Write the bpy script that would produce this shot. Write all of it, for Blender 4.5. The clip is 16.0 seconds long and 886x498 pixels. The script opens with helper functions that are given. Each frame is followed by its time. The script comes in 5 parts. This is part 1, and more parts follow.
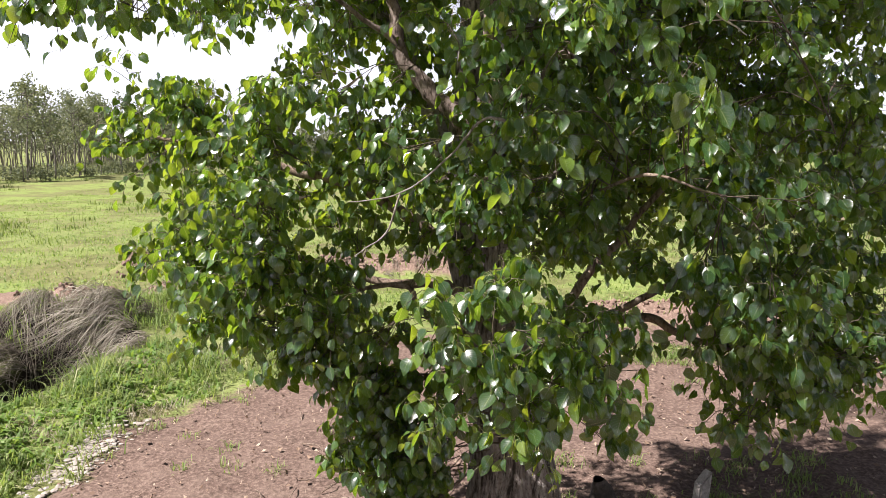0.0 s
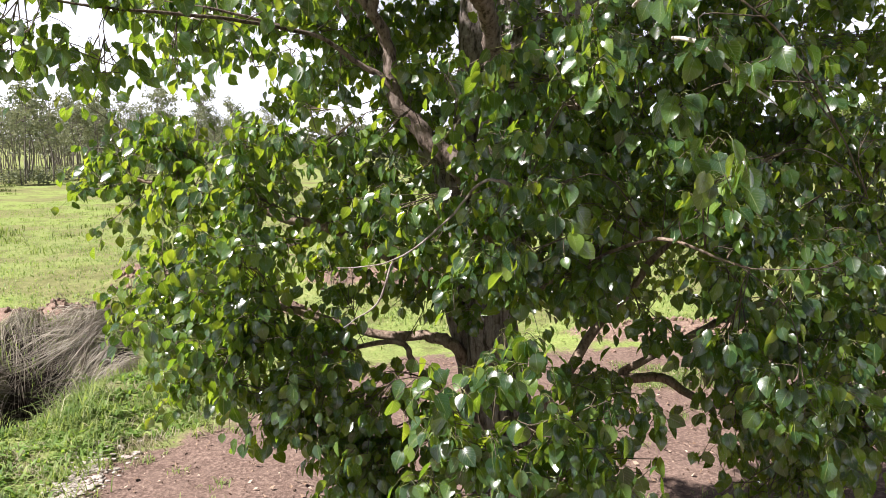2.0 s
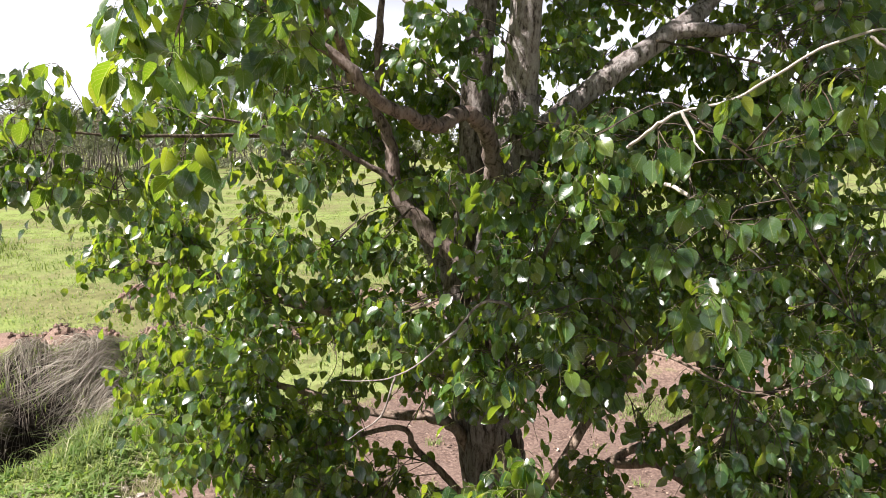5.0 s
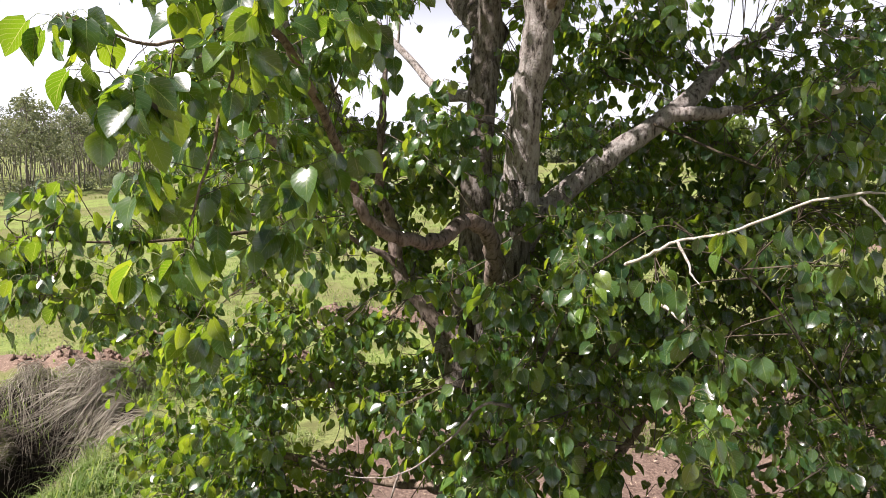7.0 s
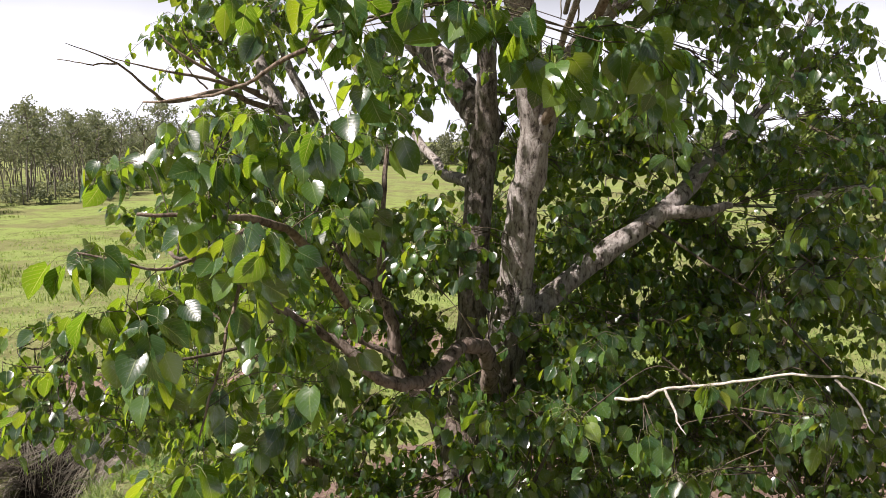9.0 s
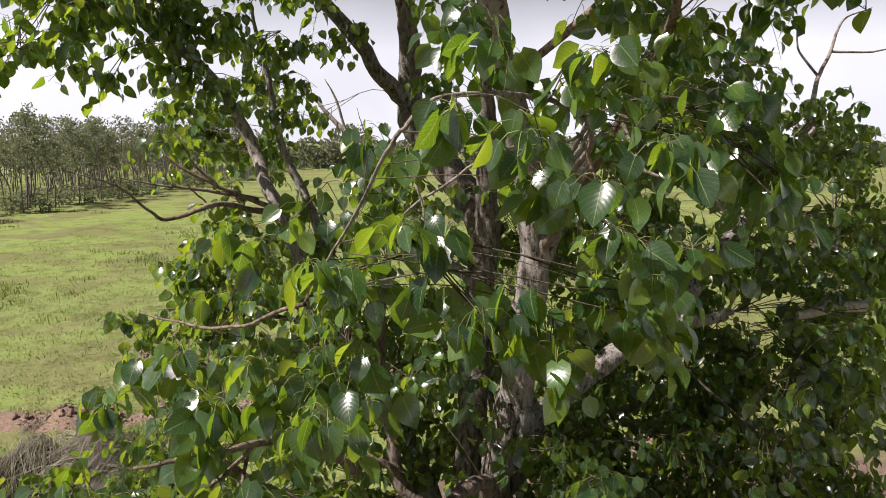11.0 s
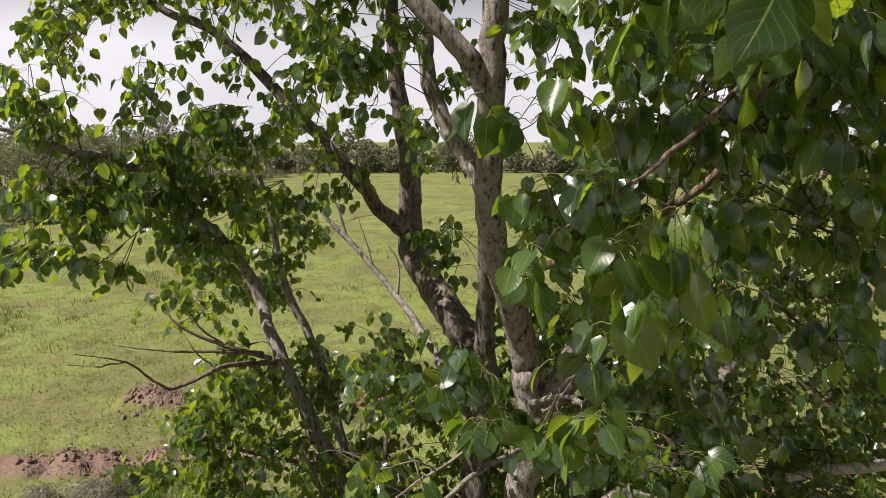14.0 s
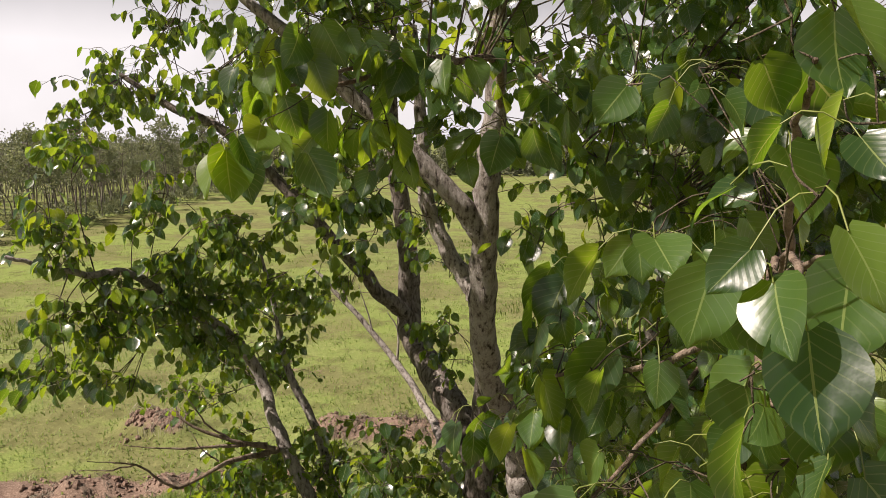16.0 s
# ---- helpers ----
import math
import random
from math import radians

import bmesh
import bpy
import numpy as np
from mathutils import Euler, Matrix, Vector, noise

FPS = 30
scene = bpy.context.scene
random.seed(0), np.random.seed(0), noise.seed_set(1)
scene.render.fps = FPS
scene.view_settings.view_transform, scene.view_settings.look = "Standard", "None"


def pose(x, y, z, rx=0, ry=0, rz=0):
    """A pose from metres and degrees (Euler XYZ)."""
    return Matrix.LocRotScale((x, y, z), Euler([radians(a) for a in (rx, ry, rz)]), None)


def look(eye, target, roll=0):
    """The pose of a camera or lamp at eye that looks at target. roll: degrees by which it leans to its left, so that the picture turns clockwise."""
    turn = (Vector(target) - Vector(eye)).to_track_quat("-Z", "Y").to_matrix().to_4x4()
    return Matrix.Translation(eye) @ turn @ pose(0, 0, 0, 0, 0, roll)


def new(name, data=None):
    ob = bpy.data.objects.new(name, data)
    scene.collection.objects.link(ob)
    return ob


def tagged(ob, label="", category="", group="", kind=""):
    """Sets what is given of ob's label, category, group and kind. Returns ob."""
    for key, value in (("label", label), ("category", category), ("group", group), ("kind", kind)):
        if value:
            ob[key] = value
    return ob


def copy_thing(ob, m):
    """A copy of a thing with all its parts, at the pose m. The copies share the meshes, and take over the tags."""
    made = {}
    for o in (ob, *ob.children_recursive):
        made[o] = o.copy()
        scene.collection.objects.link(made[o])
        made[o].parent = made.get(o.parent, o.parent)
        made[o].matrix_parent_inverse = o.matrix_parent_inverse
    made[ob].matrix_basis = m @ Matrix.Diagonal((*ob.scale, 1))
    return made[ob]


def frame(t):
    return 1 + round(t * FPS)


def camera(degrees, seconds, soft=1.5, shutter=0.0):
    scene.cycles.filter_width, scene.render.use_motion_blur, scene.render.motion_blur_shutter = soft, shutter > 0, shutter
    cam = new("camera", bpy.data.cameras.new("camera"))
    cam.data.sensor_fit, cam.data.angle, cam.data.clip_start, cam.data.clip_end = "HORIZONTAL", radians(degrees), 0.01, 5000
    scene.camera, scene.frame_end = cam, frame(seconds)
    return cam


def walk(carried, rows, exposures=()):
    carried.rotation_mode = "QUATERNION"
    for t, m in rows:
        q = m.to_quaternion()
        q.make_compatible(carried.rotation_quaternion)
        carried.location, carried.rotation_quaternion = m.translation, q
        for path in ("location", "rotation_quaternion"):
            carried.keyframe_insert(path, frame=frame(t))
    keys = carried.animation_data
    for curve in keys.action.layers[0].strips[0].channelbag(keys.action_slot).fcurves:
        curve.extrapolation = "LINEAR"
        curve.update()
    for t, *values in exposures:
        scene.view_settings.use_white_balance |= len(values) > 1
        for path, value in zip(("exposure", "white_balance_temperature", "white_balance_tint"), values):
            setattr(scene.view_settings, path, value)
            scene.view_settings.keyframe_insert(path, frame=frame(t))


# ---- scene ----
cam = camera(64.0, 16.0, soft=0.7)

PATH = [
    (0.0, 0.035, -0.007, 3.568, 81.30, 0.02, 0),
    (0.5, 0.052, 0.079, 3.637, 81.30, 0.01, 0),
    (1.0, 0.054, 0.176, 3.705, 81.30, 0.01, 0),
    (1.5, 0.049, 0.286, 3.780, 81.30, 0.00, 0),
    (2.0, 0.052, 0.336, 3.857, 81.30, -0.00, 0),
    (2.5, 0.052, 0.347, 3.930, 81.30, -0.00, 0),
    (3.0, 0.049, 0.342, 4.007, 81.30, 0.00, 0),
    (3.5, 0.047, 0.330, 4.093, 81.31, 0.01, 0),
    (4.0, 0.047, 0.323, 4.199, 81.30, 0.00, 0),
    (4.2, 0.047, 0.313, 4.252, 81.30, -0.00, 0),
    (6.3, 0.046, 0.314, 4.728, 81.30, -0.00, 0),
    (6.5, 0.041, 0.311, 4.792, 81.30, -0.00, 0),
    (7.0, 0.037, 0.314, 4.932, 81.30, -0.00, 0),
    (7.5, 0.035, 0.313, 5.086, 81.29, -0.01, 0),
    (8.0, 0.039, 0.308, 5.251, 81.29, -0.01, 0),
    (8.5, 0.042, 0.297, 5.399, 81.29, -0.01, 0),
    (9.0, 0.050, 0.288, 5.553, 81.30, -0.01, 0),
    (9.2, 0.057, 0.285, 5.610, 81.31, 0.00, 0),
    (11.3, 0.050, 0.430, 6.351, 81.31, 0.00, 0),
    (11.5, 0.051, 0.434, 6.422, 81.31, 0.00, 0),
    (12.0, 0.058, 0.439, 6.590, 81.30, 0.00, 0),
    (12.5, 0.059, 0.439, 6.759, 81.30, 0.00, 0),
    (13.0, 0.062, 0.437, 6.933, 81.29, -0.00, 0),
    (13.5, 0.056, 0.442, 7.107, 81.29, -0.00, 0),
    (14.0, 0.054, 0.444, 7.271, 81.29, 0.00, 0),
    (14.5, 0.059, 0.448, 7.440, 81.30, -0.00, 0),
    (15.0, 0.063, 0.440, 7.608, 81.30, -0.00, 0),
    (15.5, 0.068, 0.414, 7.769, 81.31, -0.00, 0),
    (16.0, 0.072, 0.368, 7.945, 81.31, -0.00, 0),
]
EXPOSURES = [(0.0, 1.48, 6150, 20), (2.5, 1.60, 6150, 20), (4.0, 1.61, 6150, 20), (7.0, 1.40, 6250, 20), (8.0, 1.34, 6300, 20), (9.0, 1.16, 6350, 20), (11.5, 0.82, 6350, 20), (12.5, 0.72, 6450, 20), (14.5, 0.72, 6700, 20), (16.0, 0.79, 6900, 20)]
walk(cam, [(t, pose(*p)) for t, *p in PATH], EXPOSURES)

# ---- world, sun and exposure ----
SUN_AZ, SUN_EL = 253.0, 52.0      # degrees clockwise from +y, and above the horizon
world = bpy.data.worlds.new("sky")
scene.world = world
world.use_nodes = True
wt = world.node_tree
wt.nodes.clear()
sky = wt.nodes.new("ShaderNodeTexSky")
sky.sky_type, sky.sun_disc = "NISHITA", False
sky.sun_elevation, sky.sun_rotation = radians(SUN_EL), radians(SUN_AZ)
sky.air_density, sky.dust_density, sky.ozone_density = 1.0, 3.0, 1.0
cloud = wt.nodes.new("ShaderNodeTexNoise")
cloud.inputs["Scale"].default_value, cloud.inputs["Detail"].default_value = 2.2, 5.0
cloud_map = wt.nodes.new("ShaderNodeMapRange")
cloud_map.inputs["From Min"].default_value, cloud_map.inputs["From Max"].default_value = 0.38, 0.66
cloud_map.inputs["To Min"].default_value, cloud_map.inputs["To Max"].default_value = 0.74, 0.98
haze = wt.nodes.new("ShaderNodeMix")
haze.data_type = "RGBA"
haze.inputs["B"].default_value = (55.0, 56.8, 57.8, 1)
wback = wt.nodes.new("ShaderNodeBackground")
wback.inputs["Strength"].default_value = 0.0112
wout = wt.nodes.new("ShaderNodeOutputWorld")
wt.links.new(cloud.outputs[0], cloud_map.inputs["Value"])
way_up = wt.nodes.new("ShaderNodeTexCoord")
split = wt.nodes.new("ShaderNodeSeparateXYZ")
low = wt.nodes.new("ShaderNodeMapRange")       # haze is thickest towards the horizon
low.inputs["From Min"].default_value, low.inputs["From Max"].default_value = 0.12, 0.27
low.inputs["To Min"].default_value, low.inputs["To Max"].default_value = 1.0, 0.04
both = wt.nodes.new("ShaderNodeMath")
both.operation = "MULTIPLY"
wt.links.new(way_up.outputs["Generated"], split.inputs[0])
wt.links.new(split.outputs["Z"], low.inputs["Value"])
wt.links.new(cloud_map.outputs[0], both.inputs[0])
wt.links.new(low.outputs[0], both.inputs[1])
wt.links.new(both.outputs[0], haze.inputs["Factor"])
wt.links.new(sky.outputs[0], haze.inputs["A"])
wt.links.new(haze.outputs["Result"], wback.inputs["Color"])
wt.links.new(wback.outputs[0], wout.inputs["Surface"])
sun_data = bpy.data.lights.new("sun", "SUN")
sun_data.energy, sun_data.angle, sun_data.color = 5.0, radians(0.53), (1.0, 0.94, 0.84)
sun = new("sun", sun_data)
sun_way = Vector((math.sin(radians(SUN_AZ)) * math.cos(radians(SUN_EL)), math.cos(radians(SUN_AZ)) * math.cos(radians(SUN_EL)), math.sin(radians(SUN_EL))))
sun.matrix_world = look(sun_way * 60, (0, 0, 0))

# ---- materials ----
def material(name):
    m = bpy.data.materials.new(name)
    m.use_nodes = True
    m.node_tree.nodes.clear()
    return m, m.node_tree


def node(tree, kind, **sets):
    n = tree.nodes.new(kind)
    for key, value in sets.items():
        n.inputs[key.replace("_", " ")].default_value = value
    return n


def math_node(tree, op, a, b=None, clamp=False):
    n = tree.nodes.new("ShaderNodeMath")
    n.operation, n.use_clamp = op, clamp
    for i, v in enumerate((a, b)):
        if v is None:
            continue
        if isinstance(v, (int, float)):
            n.inputs[i].default_value = v
        else:
            tree.links.new(v, n.inputs[i])
    return n.outputs[0]


def ramp(tree, value, stops):
    n = tree.nodes.new("ShaderNodeValToRGB")
    while len(n.color_ramp.elements) < len(stops):
        n.color_ramp.elements.new(0.5)
    for e, (at, colour) in zip(n.color_ramp.elements, stops):
        e.position, e.color = at, (*colour, 1)
    tree.links.new(value, n.inputs[0])
    return n.outputs[0]


def mix(tree, fac, a, b, mode="MIX"):
    n = tree.nodes.new("ShaderNodeMix")
    n.data_type, n.blend_type = "RGBA", mode
    for key, v in (("Factor", fac), ("A", a), ("B", b)):
        if isinstance(v, (int, float)):
            n.inputs[key].default_value = v
        elif isinstance(v, tuple):
            n.inputs[key].default_value = (*v, 1)
        else:
            tree.links.new(v, n.inputs[key])
    return n.outputs["Result"]


def noise_out(tree, scale, detail=4.0, rough=0.55, vector=None):
    n = node(tree, "ShaderNodeTexNoise", Scale=scale, Detail=detail, Roughness=rough)
    if vector is None:
        geo = tree.nodes.new("ShaderNodeNewGeometry")
        vector = geo.outputs["Position"]
    tree.links.new(vector, n.inputs["Vector"])
    return n.outputs[0]


def finish(tree, colour, rough=0.7, bump=None, strength=0.4, distance=0.01, spec=0.5, through_colour=None, through_part=0.0):
    p = node(tree, "ShaderNodeBsdfPrincipled", Roughness=0.7)
    p.inputs["Specular IOR Level"].default_value = spec
    if isinstance(colour, tuple):
        p.inputs["Base Color"].default_value = (*colour, 1)
    else:
        tree.links.new(colour, p.inputs["Base Color"])
    if isinstance(rough, (int, float)):
        p.inputs["Roughness"].default_value = rough
    else:
        tree.links.new(rough, p.inputs["Roughness"])
    out = tree.nodes.new("ShaderNodeOutputMaterial")
    normal = None
    if bump is not None:
        b = node(tree, "ShaderNodeBump", Strength=strength, Distance=distance)
        tree.links.new(bump, b.inputs["Height"])
        tree.links.new(b.outputs[0], p.inputs["Normal"])
    shader = p.outputs[0]
    if through_part:
        tr = tree.nodes.new("ShaderNodeBsdfTranslucent")
        if isinstance(through_colour, tuple):
            tr.inputs["Color"].default_value = (*through_colour, 1)
        else:
            tree.links.new(through_colour, tr.inputs["Color"])
        ms = tree.nodes.new("ShaderNodeMixShader")
        ms.inputs[0].default_value = through_part
        tree.links.new(shader, ms.inputs[1])
        tree.links.new(tr.outputs[0], ms.inputs[2])
        shader = ms.outputs[0]
    tree.links.new(shader, out.inputs["Surface"])


def leaf_material(name, single):
    """Glossy heart-shaped leaf: UV runs across the blade and along the midrib. single: each leaf is an object of its own."""
    m, t = material(name)
    if single:
        rnd = t.nodes.new("ShaderNodeObjectInfo").outputs["Random"]
    else:
        rnd = t.nodes.new("ShaderNodeNewGeometry").outputs["Random Per Island"]
    uv = t.nodes.new("ShaderNodeUVMap").outputs[0]
    sep = t.nodes.new("ShaderNodeSeparateXYZ")
    t.links.new(uv, sep.inputs[0])
    across = math_node(t, "ABSOLUTE", math_node(t, "SUBTRACT", sep.outputs[0], 0.5))
    rib = math_node(t, "LESS_THAN", across, 0.014)
    wave = math_node(t, "FRACT", math_node(t, "ADD", math_node(t, "MULTIPLY", sep.outputs[1], 7.5), math_node(t, "MULTIPLY", across, -5.0)))
    ridge = math_node(t, "ABSOLUTE", math_node(t, "SUBTRACT", wave, 0.5))
    side = math_node(t, "LESS_THAN", ridge, 0.06)
    vein = math_node(t, "MAXIMUM", rib, math_node(t, "MULTIPLY", side, 0.55))
    grain = noise_out(t, 60.0, 3.0)
    base = ramp(t, rnd, [(0.0, (0.010, 0.027, 0.011)), (0.5, (0.022, 0.055, 0.018)), (0.85, (0.060, 0.122, 0.026)), (0.985, (0.12, 0.19, 0.03)), (1.0, (0.17, 0.18, 0.03))])
    base = mix(t, math_node(t, "MULTIPLY", grain, 0.5), base, (0.013, 0.042, 0.017))
    base = mix(t, math_node(t, "MAXIMUM", math_node(t, "MULTIPLY", rib, 0.6), math_node(t, "MULTIPLY", vein, 0.22)), base, (0.24, 0.31, 0.09))
    glow = ramp(t, rnd, [(0.0, (0.24, 0.46, 0.012)), (0.6, (0.43, 0.66, 0.016)), (1.0, (0.64, 0.78, 0.02))])
    glow = mix(t, math_node(t, "MULTIPLY", vein, 0.85), glow, (0.82, 0.84, 0.24))
    rough = math_node(t, "ADD", math_node(t, "MULTIPLY", grain, 0.24 if single else 0.20), 0.24 if single else 0.15)
    relief = math_node(t, "ADD", math_node(t, "MULTIPLY", ridge, 0.25), math_node(t, "ADD", math_node(t, "MULTIPLY", rib, -0.5), math_node(t, "MULTIPLY", grain, 0.5)))
    finish(t, base, rough, relief, 0.4, 0.002, 0.8 if single else 1.0, glow, 0.35 if single else 0.27)
    return m


M_LEAF_ONE = leaf_material("leaf_single", True)
M_LEAF = leaf_material("leaf_many", False)

m, t = material("petiole")
finish(t, mix(t, noise_out(t, 30.0), (0.11, 0.15, 0.035), (0.21, 0.23, 0.06)), 0.45)
M_PETIOLE = m

def bark_material(name, pale, mid, dark, lichen, upright=0.38, scale=38.0, depth=0.02, deep=0.0):
    m, t = material(name)
    geo = t.nodes.new("ShaderNodeNewGeometry")
    stretch = t.nodes.new("ShaderNodeMapping")
    stretch.inputs["Scale"].default_value = (1.0, 1.0, upright)
    t.links.new(geo.outputs["Position"], stretch.inputs["Vector"])
    fissure = noise_out(t, scale, 6.0, 0.68, stretch.outputs[0])
    blotch = noise_out(t, 19.0, 8.0, 0.74, stretch.outputs[0])
    fine = noise_out(t, 90.0, 4.0, 0.6)
    colour = ramp(t, fissure, [(0.36 + deep, dark), (0.45 + deep, mid), (0.57 + deep, pale)])
    colour = mix(t, ramp(t, blotch, [(0.50, (0, 0, 0)), (0.62, (0.9, 0.9, 0.9))]), colour, lichen)
    spots = noise_out(t, 52.0, 5.0, 0.72)
    colour = mix(t, ramp(t, spots, [(0.59, (0, 0, 0)), (0.66, (0.75, 0.75, 0.75))]), colour, dark)
    colour = mix(t, math_node(t, "MULTIPLY", fine, 0.5), colour, dark)
    height = math_node(t, "ADD", fissure, math_node(t, "MULTIPLY", fine, 0.35))
    finish(t, colour, 0.88, height, 0.9, depth, 0.2)
    return m


M_BARK = bark_material("bark", (0.42, 0.385, 0.36), (0.27, 0.235, 0.21), (0.04, 0.033, 0.028), (0.42, 0.39, 0.36))
M_BARK_TRUNK = bark_material("trunk_bark", (0.38, 0.345, 0.315), (0.23, 0.195, 0.17), (0.035, 0.028, 0.023), (0.42, 0.39, 0.36), 0.13, 24.0, 0.06, 0.055)
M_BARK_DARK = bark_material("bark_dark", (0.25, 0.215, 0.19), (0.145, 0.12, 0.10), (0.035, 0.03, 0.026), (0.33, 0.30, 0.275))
M_BARK_BROWN = bark_material("bark_brown", (0.27, 0.215, 0.182), (0.17, 0.128, 0.104), (0.035, 0.026, 0.021), (0.27, 0.22, 0.19))
M_TWIG = bark_material("twig_bark", (0.30, 0.23, 0.17), (0.19, 0.14, 0.10), (0.07, 0.05, 0.04), (0.30, 0.25, 0.20))
M_FINE_TWIG = bark_material("fine_twig_bark", (0.15, 0.12, 0.075), (0.095, 0.075, 0.05), (0.04, 0.03, 0.024), (0.14, 0.12, 0.09))
M_BLEACHED = bark_material("bleached_wood", (0.66, 0.61, 0.54), (0.52, 0.47, 0.41), (0.30, 0.26, 0.22), (0.66, 0.63, 0.58))
M_DEAD = bark_material("dead_wood", (0.36, 0.32, 0.28), (0.25, 0.21, 0.18), (0.11, 0.09, 0.075), (0.38, 0.35, 0.32))

# near-black stands in for the shade inside the trunk's hollow
m, t = material("hollow_shade")
finish(t, mix(t, noise_out(t, 40.0), (0.012, 0.008, 0.006), (0.035, 0.022, 0.016)), 0.95)
M_HOLLOW = m

# ground: dirt and grass by the painted plan, with pebbles and litter
m, t = material("ground")
att = t.nodes.new("ShaderNodeAttribute")
att.attribute_name = "plan"
sepc = t.nodes.new("ShaderNodeSeparateColor")
t.links.new(att.outputs["Color"], sepc.inputs[0])
n1, n2, n3, n4 = noise_out(t, 0.35, 5.0), noise_out(t, 2.6, 6.0, 0.65), noise_out(t, 22.0, 5.0, 0.7), noise_out(t, 0.06, 4.0)
grass = ramp(t, n2, [(0.28, (0.10, 0.142, 0.040)), (0.5, (0.176, 0.220, 0.066)), (0.72, (0.275, 0.305, 0.125))])
grass = mix(t, ramp(t, n1, [(0.42, (0, 0, 0)), (0.62, (0.85, 0.85, 0.85))]), grass, (0.205, 0.25, 0.085))
grass = mix(t, ramp(t, n4, [(0.44, (0, 0, 0)), (0.56, (0.85, 0.85, 0.85))]), grass, (0.20, 0.27, 0.068))
n5, n6, n7 = noise_out(t, 0.8, 7.0, 0.72), noise_out(t, 5.0, 5.0, 0.7), noise_out(t, 0.17, 5.0, 0.6)
grass = mix(t, ramp(t, n7, [(0.48, (0, 0, 0)), (0.56, (0.85, 0.85, 0.85))]), grass, (0.16, 0.155, 0.07))
grass = mix(t, ramp(t, n3, [(0.35, (0.7, 0.7, 0.7)), (0.58, (0, 0, 0))]), grass, (0.08, 0.09, 0.024))
grass = mix(t, ramp(t, n5, [(0.51, (0, 0, 0)), (0.60, (0.85, 0.85, 0.85))]), grass, (0.105, 0.108, 0.04))
grass = mix(t, ramp(t, n6, [(0.55, (0, 0, 0)), (0.68, (0.45, 0.45, 0.45))]), grass, (0.31, 0.30, 0.12))
dirt = ramp(t, n3, [(0.28, (0.045, 0.031, 0.024)), (0.5, (0.128, 0.087, 0.068)), (0.72, (0.28, 0.21, 0.165))])
dirt = mix(t, ramp(t, n2, [(0.45, (0, 0, 0)), (0.75, (0.7, 0.7, 0.7))]), dirt, (0.19, 0.138, 0.108))
red = ramp(t, n3, [(0.25, (0.065, 0.044, 0.034)), (0.5, (0.18, 0.125, 0.095)), (0.75, (0.37, 0.28, 0.215))])
soft = math_node(t, "ADD", sepc.outputs[0], math_node(t, "MULTIPLY", math_node(t, "SUBTRACT", n2, 0.5), 1.1))
fac = ramp(t, soft, [(0.42, (0, 0, 0)), (0.58, (1, 1, 1))])
soft2 = math_node(t, "ADD", sepc.outputs[1], math_node(t, "MULTIPLY", math_node(t, "SUBTRACT", n2, 0.5), 0.9))
fac2 = ramp(t, soft2, [(0.42, (0, 0, 0)), (0.6, (1, 1, 1))])
# third plan channel: shade of the ditch and heap, painted near-black
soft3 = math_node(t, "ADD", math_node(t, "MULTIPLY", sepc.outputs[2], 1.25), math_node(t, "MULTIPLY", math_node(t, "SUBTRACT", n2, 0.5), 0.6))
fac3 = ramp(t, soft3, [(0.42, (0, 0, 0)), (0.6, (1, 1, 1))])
colour = mix(t, fac, grass, dirt)
colour = mix(t, fac2, colour, red)
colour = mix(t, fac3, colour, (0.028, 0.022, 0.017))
finish(t, colour, 0.95, math_node(t, "ADD", n3, math_node(t, "MULTIPLY", n2, 1.5)), 0.8, 0.03, 0.15)
M_GROUND = m


def blade_material(name, stops, glow, part_=0.35):
    m, t = material(name)
    rnd = t.nodes.new("ShaderNodeNewGeometry").outputs["Random Per Island"]
    c = ramp(t, rnd, stops)
    c = mix(t, math_node(t, "MULTIPLY", noise_out(t, 3.0), 0.5), c, stops[0][1])
    c = mix(t, ramp(t, noise_out(t, 0.55, 7.0, 0.7), [(0.46, (0, 0, 0)), (0.60, (0.75, 0.75, 0.75))]), c, stops[0][1])
    finish(t, c, 0.6, None, spec=0.3, through_colour=glow, through_part=part_)
    return m


M_GRASS = blade_material("grass_blades", [(0.0, (0.085, 0.135, 0.035)), (0.5, (0.17, 0.24, 0.06)), (0.85, (0.28, 0.32, 0.12)), (1.0, (0.43, 0.39, 0.24))], (0.36, 0.50, 0.09))
M_LUSH = blade_material("lush_grass", [(0.0, (0.06, 0.10, 0.025)), (0.5, (0.15, 0.215, 0.055)), (0.82, (0.29, 0.325, 0.125)), (1.0, (0.50, 0.45, 0.29))], (0.40, 0.50, 0.10))
M_WITHERED = blade_material("withered_blades", [(0.0, (0.10, 0.09, 0.05)), (0.4, (0.26, 0.23, 0.15)), (0.8, (0.46, 0.41, 0.29)), (1.0, (0.20, 0.24, 0.09))], (0.40, 0.36, 0.18), 0.25)
M_DRY = blade_material("dry_grass", [(0.0, (0.07, 0.058, 0.042)), (0.3, (0.25, 0.22, 0.165)), (0.75, (0.57, 0.53, 0.42)), (1.0, (0.13, 0.125, 0.07))], (0.42, 0.32, 0.20), 0.15)
M_WEED = blade_material("weed_leaves", [(0.0, (0.06, 0.13, 0.02)), (0.6, (0.16, 0.24, 0.06)), (1.0, (0.30, 0.36, 0.12))], (0.34, 0.50, 0.06))
